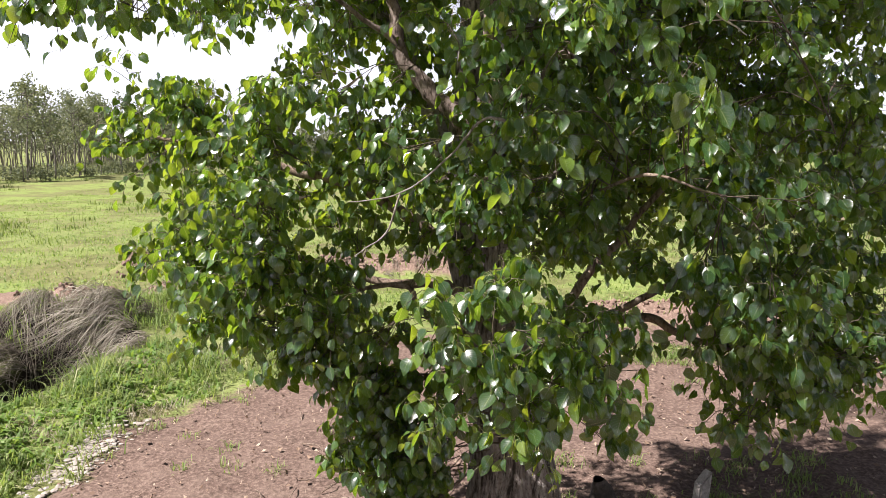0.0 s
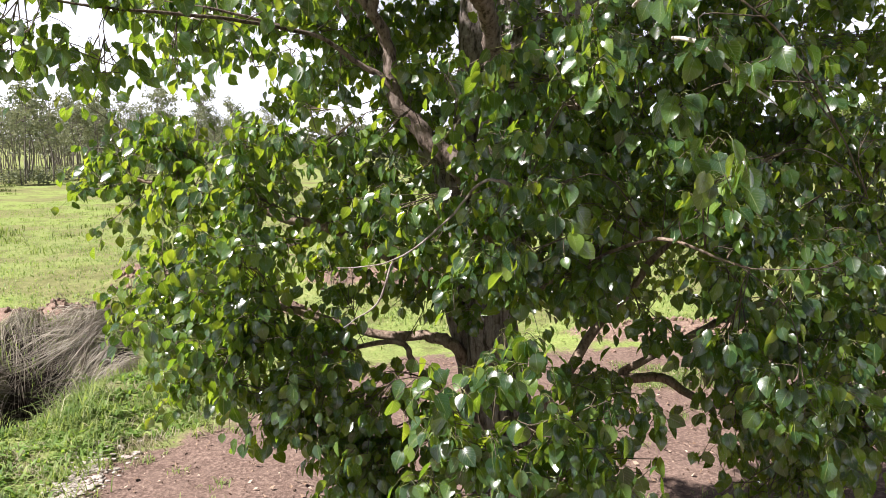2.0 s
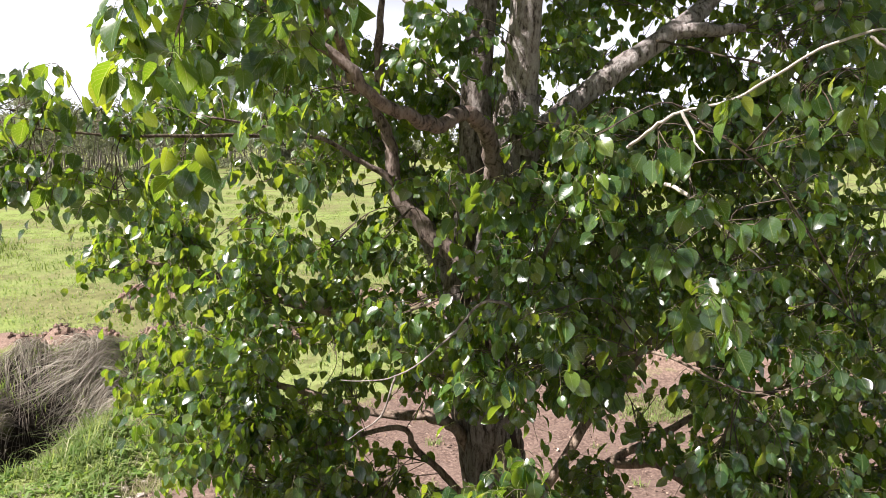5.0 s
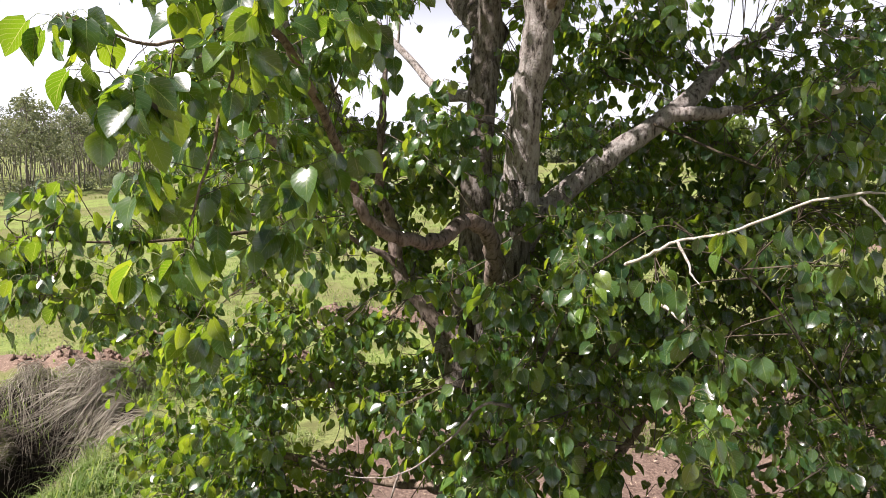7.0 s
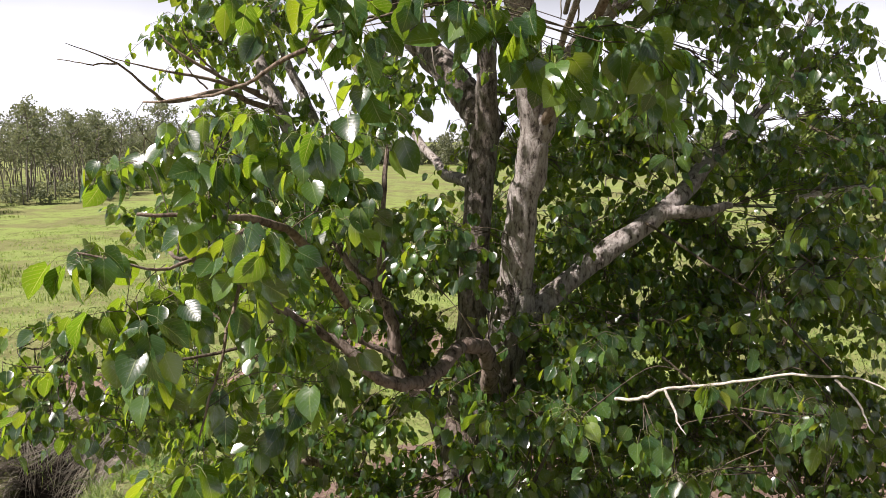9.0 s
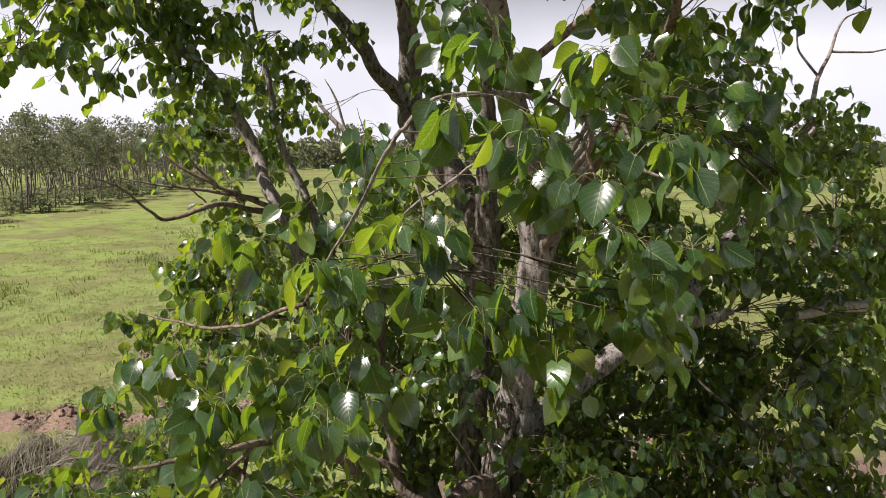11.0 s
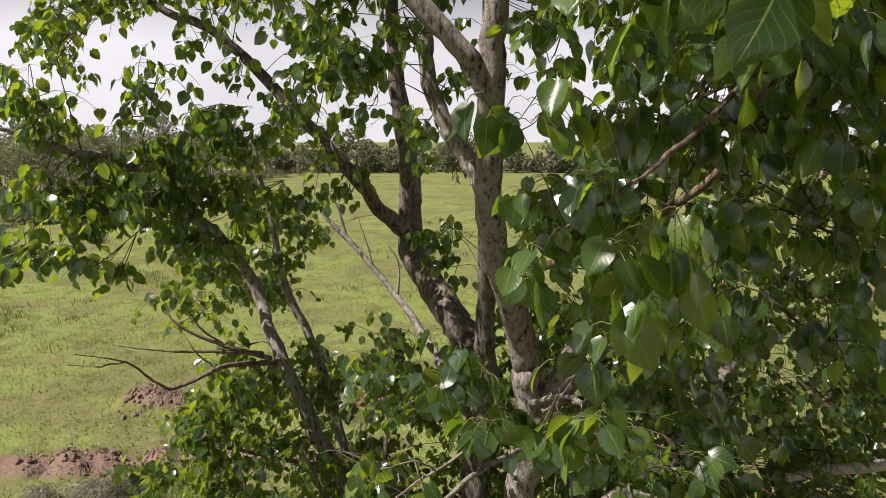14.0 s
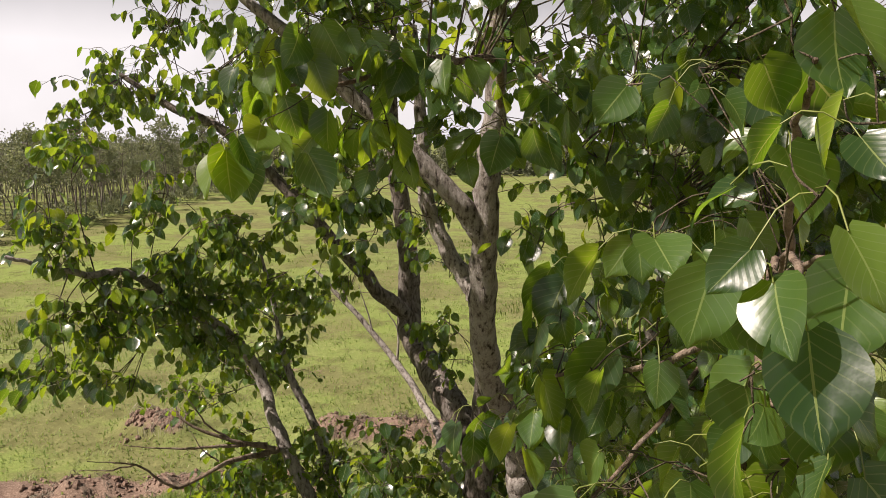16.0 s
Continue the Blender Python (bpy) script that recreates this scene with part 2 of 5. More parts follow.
# lightened and greyed: distance haze painted into the colour
M_FAR_LEAF = blade_material("far_leaves", [(0.0, (0.10, 0.13, 0.085)), (0.5, (0.165, 0.20, 0.12)), (1.0, (0.29, 0.30, 0.18))], (0.28, 0.30, 0.13), 0.35)
M_FAR_LIGHT = blade_material("far_leaves_light", [(0.0, (0.07, 0.10, 0.025)), (0.5, (0.14, 0.19, 0.045)), (1.0, (0.22, 0.26, 0.07))], (0.30, 0.40, 0.08), 0.3)
# more of the painted haze, for deeper rows and the far belt
M_FAR_HAZE = blade_material("far_leaves_hazy", [(0.0, (0.11, 0.125, 0.085)), (0.5, (0.17, 0.185, 0.115)), (1.0, (0.25, 0.26, 0.155))], (0.28, 0.30, 0.15), 0.25)
# trunks lightened too, as if seen through haze
m, t = material("far_trunk")
finish(t, mix(t, noise_out(t, 3.0), (0.085, 0.075, 0.065), (0.19, 0.165, 0.14)), 0.9)
M_FAR_TRUNK = m
m, t = material("pale_stone")
finish(t, ramp(t, noise_out(t, 14.0), [(0.3, (0.21, 0.18, 0.15)), (0.7, (0.40, 0.365, 0.32))]), 0.9, noise_out(t, 40.0), 0.5, 0.01)
M_STONE = m
m, t = material("red_clod")
finish(t, ramp(t, noise_out(t, 12.0), [(0.3, (0.12, 0.075, 0.056)), (0.7, (0.26, 0.18, 0.135))]), 0.95, noise_out(t, 40.0), 0.6, 0.02)
M_CLOD = m
m, t = material("litter")
rnd = t.nodes.new("ShaderNodeNewGeometry").outputs["Random Per Island"]
finish(t, ramp(t, rnd, [(0.0, (0.11, 0.065, 0.04)), (0.6, (0.23, 0.155, 0.10)), (1.0, (0.42, 0.34, 0.25))]), 0.8)
M_LITTER = m
m, t = material("grey_wood")
finish(t, ramp(t, noise_out(t, 30.0), [(0.3, (0.20, 0.18, 0.16)), (0.7, (0.40, 0.37, 0.34))]), 0.9, noise_out(t, 60.0), 0.6, 0.01)
M_POST = m
m, t = material("dark_stump")
finish(t, ramp(t, noise_out(t, 25.0), [(0.3, (0.02, 0.017, 0.015)), (0.7, (0.07, 0.055, 0.045))]), 0.9, noise_out(t, 40.0), 0.8, 0.02)
M_STUMP = m


# ---- mesh helpers ----
def mesh_object(name, verts, faces, mat, parent=None, smooth=True, uvs=None):
    me = bpy.data.meshes.new(name)
    verts = np.asarray(verts, dtype=np.float32)
    faces = np.asarray(faces, dtype=np.int32)
    me.vertices.add(len(verts))
    me.vertices.foreach_set("co", verts.ravel())
    k = faces.shape[1]
    me.loops.add(faces.size)
    me.loops.foreach_set("vertex_index", faces.ravel())
    me.polygons.add(len(faces))
    me.polygons.foreach_set("loop_start", np.arange(0, faces.size, k, dtype=np.int32))
    me.polygons.foreach_set("use_smooth", np.full(len(faces), smooth))
    if uvs is not None:
        layer = me.uv_layers.new(name="UVMap")
        layer.data.foreach_set("uv", np.asarray(uvs, dtype=np.float32)[faces.ravel()].ravel())
    me.update()
    me.validate()
    me.materials.append(mat)
    ob = new(name, me)
    if parent is not None:
        ob.parent = parent
    return ob


def unit(v):
    return v / np.maximum(np.linalg.norm(v, axis=-1, keepdims=True), 1e-9)


def smooth_line(points, steps=6):
    """Catmull-Rom through the points."""
    p = np.asarray(points, dtype=float)
    p = np.vstack([2 * p[0] - p[1], p, 2 * p[-1] - p[-2]])
    out = []
    for i in range(1, len(p) - 2):
        for s in range(steps):
            u = s / steps
            a, b, c, d = p[i - 1], p[i], p[i + 1], p[i + 2]
            out.append(0.5 * (2 * b + (c - a) * u + (2 * a - 5 * b + 4 * c - d) * u * u + (3 * b - a - 3 * c + d) * u ** 3))
    out.append(p[-2])
    return np.array(out)


def tube(line, radii, sides, rng=None, lump=0.0, wobble=0.0):
    """Vertices and quads of a round, uneven rod along the line, closed at its end."""
    line = np.array(line, dtype=float)
    n = len(line)
    if rng is not None and wobble:
        drift = np.cumsum(rng.normal(0, wobble, (n, 3)), axis=0)
        drift -= np.linspace(0, 1, n)[:, None] * drift[-1]
        line += drift
    r = np.interp(np.linspace(0, 1, n), np.linspace(0, 1, len(radii)), radii)
    way = unit(np.gradient(line, axis=0))
    ref = np.array([0.31, 0.95, 0.05]) if abs(way[0][2]) > 0.6 else np.array([0.0, 0.1, 1.0])
    a = unit(ref - (way @ ref)[:, None] * way)
    b = np.cross(way, a)
    ang = np.linspace(0, 2 * math.pi, sides, endpoint=False)
    rad = r[:, None] * np.ones(sides)
    if rng is not None and lump:
        ph = rng.uniform(0, 6.28, 4)
        s = np.linspace(0, n * 0.35, n)[:, None]
        rad = rad * (1 + lump * (np.sin(3 * ang + ph[0] + 0.3 * s) * 0.5 + np.sin(5 * ang + ph[1] - 0.5 * s) * 0.3 + np.sin(s * 1.7 + ph[2] + 2 * ang) * 0.4) + rng.normal(0, lump * 0.25, (n, sides)))
    v = line[:, None, :] + rad[..., None] * (np.cos(ang)[None, :, None] * a[:, None, :] + np.sin(ang)[None, :, None] * b[:, None, :])
    i = np.arange(n - 1)[:, None] * sides
    j = np.arange(sides)[None, :]
    k = (j + 1) % sides
    f = np.stack([i + j, i + k, i + sides + k, i + sides + j], -1).reshape(-1, 4)
    v = np.vstack([v.reshape(-1, 3), line[-1] + way[-1] * r[-1] * 0.5])
    last = (n - 1) * sides
    cap = [[last + q, last + (q + 1) % sides, len(v) - 1, len(v) - 1] for q in range(sides)]
    return v, f, cap


def rods(name, list_of_rods, mat, parent=None, sides=5):
    """One mesh of many rods: each a line and its two or more radii."""
    vs, fs, at = [], [], 0
    for line, radii in list_of_rods:
        v, f, cap = tube(line, radii, sides)
        vs.append(v[:-1])
        fs.append(f + at)
        at += len(v) - 1
    return mesh_object(name, np.vstack(vs), np.vstack(fs), mat, parent)


def limb(name, points, radii, mat, parent, rng, sides=14, steps=8, lump=0.10, wobble=0.004, label=""):
    v, f, cap = tube(smooth_line(points, steps), radii, sides, rng, lump, wobble)
    ring = v[-1 - sides:-1]                       # close the broken end with a small last ring
    tip = v[-1] + (ring - ring.mean(0)) * 0.1
    n = len(v) - 1
    j = np.arange(sides)
    k = (j + 1) % sides
    f = np.vstack([f, np.stack([n - sides + j, n - sides + k, n + k, n + j], -1)])
    ob = mesh_object(name, np.vstack([v[:-1], tip]), f, mat, parent)
    if label:
        tagged(ob, label)
    return ob


def empty_thing(name, label, category, group=""):
    return tagged(new(name), label, category, group)


# ---- ground, one sheet to the horizon ----
def segment_distance(x, y, ax, ay, bx, by):
    u = np.clip(((x - ax) * (bx - ax) + (y - ay) * (by - ay)) / ((bx - ax) ** 2 + (by - ay) ** 2), 0, 1)
    return np.hypot(x - ax - u * (bx - ax), y - ay - u * (by - ay))


def ripple(x, y):
    return 0.030 * np.sin(1.3 * x + 0.7 * y) * np.sin(0.9 * y - 0.4 * x + 1) + 0.018 * np.sin(3.1 * x + 1.2) * np.sin(2.7 * y + 0.5 * x)


def yard_edge(x, y):
    """Metres inside the bare yard (negative: outside)."""
    left = x + 4.0 - 0.75 * np.maximum(0, y - 8.3)
    return np.minimum(np.minimum(left, 12.8 + 0.12 * x - y), 9.5 - x)


def ditch(x, y):
    """Metres from the ditch's line."""
    return np.minimum(segment_distance(x, y, -10, 6.3, -6.6, 9.4), segment_distance(x, y, -6.6, 9.4, -6.3, 11.5))


def ground_height(x, y):
    x, y = np.asarray(x, dtype=float), np.asarray(y, dtype=float)
    z = ripple(x, y)
    z = z - 1.5 * np.exp(-(ditch(x, y) / 0.55) ** 2)
    z = z + 0.40 * np.exp(-(segment_distance(x, y, -11, 10.9, -5.2, 14.6) / 0.75) ** 2)
    z = z + 0.40 * np.exp(-((x + 6.25) / 0.75) ** 2 - ((y - 12.95 - 0.2 * (x + 6.25)) / 0.5) ** 2) + 0.16 * np.exp(-((x + 7.55) / 0.45) ** 2 - ((y - 13.0) / 0.5) ** 2) + 0.15 * np.exp(-((x + 8.6) / 0.5) ** 2 - ((y - 12.4) / 0.5) ** 2)
    z = z + 0.10 * np.sin(3.3 * x + 1.0) * np.sin(4.1 * y) * np.exp(-((x + 7.0) / 1.8) ** 2 - ((y - 12.7) / 1.0) ** 2)
    z = z + (0.14 + 0.05 * np.sin(4.1 * x + 2.2 * y) + 0.04 * np.sin(6.3 * y - 3.7 * x)) * np.exp(-(segment_distance(x, y, -5.4, 6.3, -4.6, 10.8) / 0.8) ** 2)
    z = z + 0.55 * np.exp(-(segment_distance(x, y, -8.3, 19.2, -7.2, 18.9) / 0.55) ** 2)
    z = z + 0.60 * np.exp(-(segment_distance(x, y, -3.0, 18.6, 1.5, 18.0) / 0.75) ** 2)
    z = z + (0.24 + 0.12 * np.sin(2.9 * x + 0.4 * y) + 0.08 * np.sin(6.1 * x + 3.0 * y)) * np.exp(-(segment_distance(x, y, -10.0, 15.3, -3.2, 15.8) / 0.6) ** 2)
    z = z + 0.35 * np.exp(-(segment_distance(x, y, 3.2, 14.0, 7.0, 13.8) / 0.6) ** 2)
    return z


def spread(near, far, step, grow):
    out, d = [0.0], step
    while out[-1] < far:
        out.append(out[-1] + d)
        if out[-1] > near:
            d *= grow
    return np.array(out)


gx = spread(13, 2600, 0.16, 1.12)
gx = np.concatenate([-gx[:0:-1], gx])
gy = np.concatenate([-spread(5, 2600, 0.5, 1.25)[:0:-1], spread(23, 2600, 0.16, 1.10)])
GX, GY = np.meshgrid(gx, gy)
GZ = ground_height(GX, GY)
rngg = np.random.default_rng(3)
GZ = GZ + rngg.normal(0, 0.012, GZ.shape) * (np.hypot(GX, GY - 8) < 18)
nx, ny = len(gx), len(gy)
ii, jj = np.meshgrid(np.arange(nx - 1), np.arange(ny - 1))
q = (jj * nx + ii).ravel()
ground = mesh_object("ground", np.stack([GX, GY, GZ], -1).reshape(-1, 3), np.stack([q, q + 1, q + nx + 1, q + nx], -1), M_GROUND)
tagged(ground, "bare red-brown dirt yard passing into a sunny green pasture", "ground", kind="structure")
plan = ground.data.color_attributes.new("plan", "FLOAT_COLOR", "POINT")
dirt_part = 1 / (1 + np.exp(-np.clip(yard_edge(GX, GY), -50, 50) * 3.0))
dirt_part *= 1 - 0.55 * np.exp(-((GX - 3.2) / 1.6) ** 2 - ((GY - 6.3) / 0.9) ** 2)
red_part = sum(np.exp(-(segment_distance(GX, GY, *s) / w) ** 2) * k for s, w, k in (
    ((-8.3, 19.1, -7.2, 18.8), 0.5, 0.8), ((-10.0, 15.3, -3.2, 15.8), 0.75, 0.95), ((-3.0, 18.4, 1.5, 17.8), 0.75, 0.8), ((3.2, 13.9, 7.0, 13.7), 0.8, 0.9),
    ((18.0, 33.0, 27.0, 36.0), 2.0, 0.9), ((-4.0, 24.0, -6.0, 24.5), 0.5, 0.5)))
# painted shade: gaps under the dry heap, and the ditch's walls
ground_shade = 0.75 * np.exp(-((GX + 7.0) / 1.9) ** 2 - ((GY - 12.5) / 0.75) ** 2) + np.exp(-(ditch(GX, GY) / 0.75) ** 2)
plan.data.foreach_set("color", np.stack([dirt_part, np.clip(red_part, 0, 1), ground_shade, np.ones_like(ground_shade)], -1).astype(np.float32).ravel())


# ---- grass, weeds, litter ----
def blades(name, x, y, height, width, lean, mat, rng, droop=0.6, lift=0.0, base_z=None):
    """Many bent, tapered blades in one mesh."""
    n = len(x)
    z = ground_height(x, y) - 0.01 if base_z is None else base_z
    az = rng.uniform(0, 2 * math.pi, n)
    out = np.stack([np.cos(az), np.sin(az), np.zeros(n)], -1)
    side = np.stack([-np.sin(az), np.cos(az), np.zeros(n)], -1) * (width / 2)[:, None]
    p0 = np.stack([x, y, z], -1)
    tilt = lean * rng.uniform(0.3, 1.3, n)
    up = np.array([0, 0, 1.0])
    p1 = p0 + up * (height * 0.55)[:, None] + out * (height * tilt * 0.35)[:, None]
    p2 = p0 + up * (height * np.maximum(1 - droop * tilt, -0.2))[:, None] + out * (height * tilt)[:, None]
    v = np.stack([p0 - side, p0 + side, p1 - side * 0.8, p1 + side * 0.8, p2 - side * 0.08, p2 + side * 0.08], 1).reshape(-1, 3)
    b = np.arange(n)[:, None] * 6
    f = np.concatenate([b + np.array([[0, 1, 3, 2]]), b + np.array([[2, 3, 5, 4]])])
    return mesh_object(name, v, f, mat)


def scatter(rng, n, x0, x1, y0, y1, keep):
    x, y = rng.uniform(x0, x1, n), rng.uniform(y0, y1, n)
    k = keep(x, y)
    return x[k], y[k]


def tufted(x, y, rng, per, reach):
    return np.repeat(x, per) + rng.normal(0, reach, len(x) * per), np.repeat(y, per) + rng.normal(0, reach, len(y) * per)


rg = np.random.default_rng(11)
x, y = scatter(rg, 2600, -9.5, -2.0, 4.5, 13.5, lambda x, y: (yard_edge(x, y) < -0.1 + rg.normal(0, 0.25, len(x))) & (ditch(x, y) > 0.55) & (y < 11.9) & (x > -6.3))
dry = np.sin(3.1 * x + 0.7) * np.sin(2.2 * y + 1.3 * x) + 0.35 * np.sin(7.3 * x - 5.1 * y) + rg.normal(0, 0.2, len(x)) > 0.35
xd, yd = tufted(x[dry], y[dry], rg, 12, 0.09)
tagged(blades("withered_grass", xd, yd, rg.uniform(0.05, 0.22, len(xd)), rg.uniform(0.006, 0.014, len(xd)), 1.2, M_WITHERED, rg, 0.6), "withered straw-coloured grass in patches on the bank", "grass", kind="stuff")
x, y = x[~dry], y[~dry]
tall = np.repeat(rg.uniform(0.4, 1.5, len(x)) * (0.75 + 0.6 * np.sin(2.9 * x) * np.sin(2.3 * y + x)), 14)
x, y = tufted(x, y, rg, 14, 0.07)
tagged(blades("grass", x, y, tall * rg.uniform(0.10, 0.38, len(x)), rg.uniform(0.008, 0.02, len(x)), 1.0, M_LUSH, rg, 0.5), "lush bright green grass on the low bank beside the ditch", "grass", kind="stuff")
# low leafy weeds on the bank
x, y = scatter(rg, 900, -9.0, -3.2, 5.0, 12.5, lambda x, y: (yard_edge(x, y) < -0.25) & (ditch(x, y) > 0.6) & (y < 11.8) & (x > -6.3))
x, y = tufted(x, y, rg, 12, 0.08)
tagged(blades("weeds", x, y, rg.uniform(0.05, 0.20, len(x)), rg.uniform(0.03, 0.06, len(x)), 1.1, M_WEED, rg, 0.5), "low broad-leaved green weeds among the grass", "weeds", kind="stuff")
# pasture
x, y = scatter(rg, 26000, -30, 22, 13.0, 58, lambda x, y: (rg.uniform(0, 1, len(x)) < 16.0 / y) & (yard_edge(x, y) < -0.4) & (x > -26) & (segment_distance(x, y, -11, 10.9, -5.2, 14.6) > 0.8) & (segment_distance(x, y, -10.0, 15.3, -3.2, 15.8) > 0.6) & (segment_distance(x, y, -8.3, 19.1, -7.2, 18.8) > 0.5) & (np.abs(x) < 4 + 0.75 * y))
x, y = tufted(x, y, rg, 8, 0.20)
tagged(blades("pasture_grass", x, y, rg.uniform(0.04, 0.16, len(x)), rg.uniform(0.015, 0.035, len(x)), 0.9, M_GRASS, rg), "short sunlit yellow-green pasture grass in tufts", "grass", kind="stuff")
x, y = scatter(rg, 800, -48, 20, 15.5, 66, lambda x, y: (np.sin(x * 0.35 + 1) + np.sin(y * 0.6 + x * 0.15) + rg.normal(0, 0.5, len(x)) > 0.9) & (np.abs(x) < 6 + 0.72 * y))
x, y = tufted(x, y, rg, 26, 0.35)
tagged(blades("rank_weeds", x, y, rg.uniform(0.10, 0.34, len(x)), rg.uniform(0.03, 0.06, len(x)), 0.45, M_FAR_LIGHT, rg), "darker rank weeds standing in the pasture", "weeds", kind="stuff")
# sparse tufts in the yard
x, y = scatter(rg, 60, -3.6, 8, 5.2, 12.0, lambda x, y: yard_edge(x, y) > 0.1)
x, y = tufted(x, y, rg, 26, 0.06)
xs, ys = scatter(rg, 120, 1.2, 5.0, 5.4, 7.6, lambda x, y: np.sin(2.3 * x) * np.sin(2.9 * y) > -0.1)
xs, ys = tufted(xs, ys, rg, 24, 0.08)
x2, y2 = scatter(rg, 150, 3.0, 5.4, 11.0, 12.2, lambda x, y: x > 0)
x2, y2 = tufted(x2, y2, rg, 22, 0.09)
x, y = np.concatenate([x, xs, x2]), np.concatenate([y, ys, y2])
tagged(blades("yard_grass", x, y, rg.uniform(0.04, 0.16, len(x)), rg.uniform(0.006, 0.014, len(x)), 0.8, M_GRASS, rg), "thin grass tufts growing on the bare dirt", "grass", kind="stuff")


def draped(rng, cx, cy, sx, sy, locks, per, long_, lift, way, curve):
    """Locks of long dry strands that rise from the crest of a bank, bend over together and fall down its side."""
    out = []
    for k in range(locks):
        px, py = cx + rng.uniform(-1, 1) * sx, cy + rng.normal(0, sy)
        w, bend = way + rng.normal(0, 0.5), curve + rng.normal(0, 0.4)
        size = rng.uniform(0.55, 1.2)
        for q in range(per):
            a, b = px + rng.normal(0, 0.05), py + rng.normal(0, 0.05)
            wq, l = w + rng.normal(0, 0.2), long_ * size * rng.uniform(0.45, 1.15)
            h = lift * rng.uniform(0.15, 1.6)
            pts, xx, yy = [], a, b
            for s_ in (0.0, 0.25, 0.5, 0.75, 1.0):
                pts.append((xx, yy, float(ground_height(xx, yy)) + 0.02 + h * math.sin(math.pi * min(1, 0.12 + s_ * 0.86)) * (1 - 0.35 * s_)))
                aim = wq + bend * s_
                xx, yy = xx + math.cos(aim) * l * 0.25, yy + math.sin(aim) * l * 0.25
            out.append((smooth_line(pts, 2), (0.0055, 0.0048, 0.0016)))
    return out


strands = draped(rg, -6.25, 13.05, 0.55, 0.2, 22, 12, 1.2, 0.2, -1.9, -0.6)
strands += draped(rg, -5.75, 12.5, 0.30, 0.2, 12, 14, 1.25, 0.2, -2.6, -0.45)
strands += draped(rg, -7.5, 13.05, 0.45, 0.2, 20, 12, 0.85, 0.2, -1.2, -0.5)
strands += draped(rg, -8.6, 12.4, 0.5, 0.2, 12, 10, 0.8, 0.2, -1.0, -0.4)
strands += draped(rg, -6.15, 13.0, 0.5, 0.15, 7, 22, 1.5, 0.30, -2.2, -0.7) + draped(rg, -6.0, 12.3, 0.4, 0.2, 12, 12, 0.9, 0.18, -2.7, 0.4)
strands += draped(rg, -6.3, 13.3, 0.7, 0.2, 24, 14, 0.5, 0.16, 0.9, 0.3) + draped(rg, -5.4, 12.0, 0.35, 0.2, 14, 12, 0.6, 0.12, -2.3, -0.2)
strands += draped(rg, -8.0, 11.9, 0.8, 0.25, 26, 12, 0.8, 0.16, -1.5, -0.2) + draped(rg, -7.2, 11.6, 0.5, 0.3, 16, 12, 0.7, 0.15, -1.7, 0.1)
strands += draped(rg, -7.7, 19.1, 0.7, 0.3, 14, 10, 0.45, 0.15, -1.6, 0.3) + draped(rg, -1.0, 18.3, 1.8, 0.3, 30, 10, 0.5, 0.15, -1.6, 0.3) + draped(rg, -6.0, 15.3, 3.0, 0.3, 36, 8, 0.55, 0.12, -1.2, 0.5)
tagged(rods("dry_grass", strands, M_DRY, None, 3), "heap of dry straw-coloured grass draped over the ditch bank", "dry grass", kind="stuff")
x, y = scatter(rg, 1300, -9.5, -4.8, 11.0, 14.8, lambda x, y: (segment_distance(x, y, -11, 10.6, -5.2, 14.0) < 1.0) & (ditch(x, y) > 0.5) & (rg.uniform(0, 1, len(x)) < np.where(x > -6.4, 0.8, 0.22)))
x, y = tufted(x, y, rg, 14, 0.08)
tagged(blades("bank_grass", x, y, rg.uniform(0.10, 0.36, len(x)), rg.uniform(0.008, 0.016, len(x)), 0.7, M_GRASS, rg), "green grass growing through the dry heap", "grass", kind="stuff")
# clods of red soil on the far spoil banks
clod_v, clod_f = [], []
for k in range(600):
    if k % 5 < 1:
        cx, cy = rg.uniform(-8.6, -7.0), rg.normal(19.0, 0.3)
    elif k % 5 < 3:
        cx = rg.uniform(-9.4, -3.0)
        cy = 15.4 + 0.07 * (cx + 9.4) + rg.normal(0, 0.35)
    elif k % 5 < 4:
        cx, cy = rg.uniform(-3.2, 1.6), rg.normal(18.3, 0.35)
    else:
        cx, cy = rg.uniform(3.0, 7.2), rg.normal(13.9, 0.3)
    r = rg.uniform(0.02, 0.075)
    bm = bmesh.new()
    bmesh.ops.create_icosphere(bm, subdivisions=1, radius=r)
    pts = np.array([v.co[:] for v in bm.verts]) * (1 + rg.normal(0, 0.2, (len(bm.verts), 1))) * rg.uniform(0.7, 1.3, 3)
    tri = np.array([[v.index for v in f.verts] for f in bm.faces])
    bm.free()
    clod_f.append(tri + sum(len(s) for s in clod_v))
    clod_v.append(pts + np.array([cx, cy, float(ground_height(cx, cy)) + r * 0.2]))
tagged(mesh_object("clods", np.vstack(clod_v), np.vstack(clod_f), M_CLOD, None, False), "lumps of dry red soil on the spoil bank", "soil clods", kind="stuff")

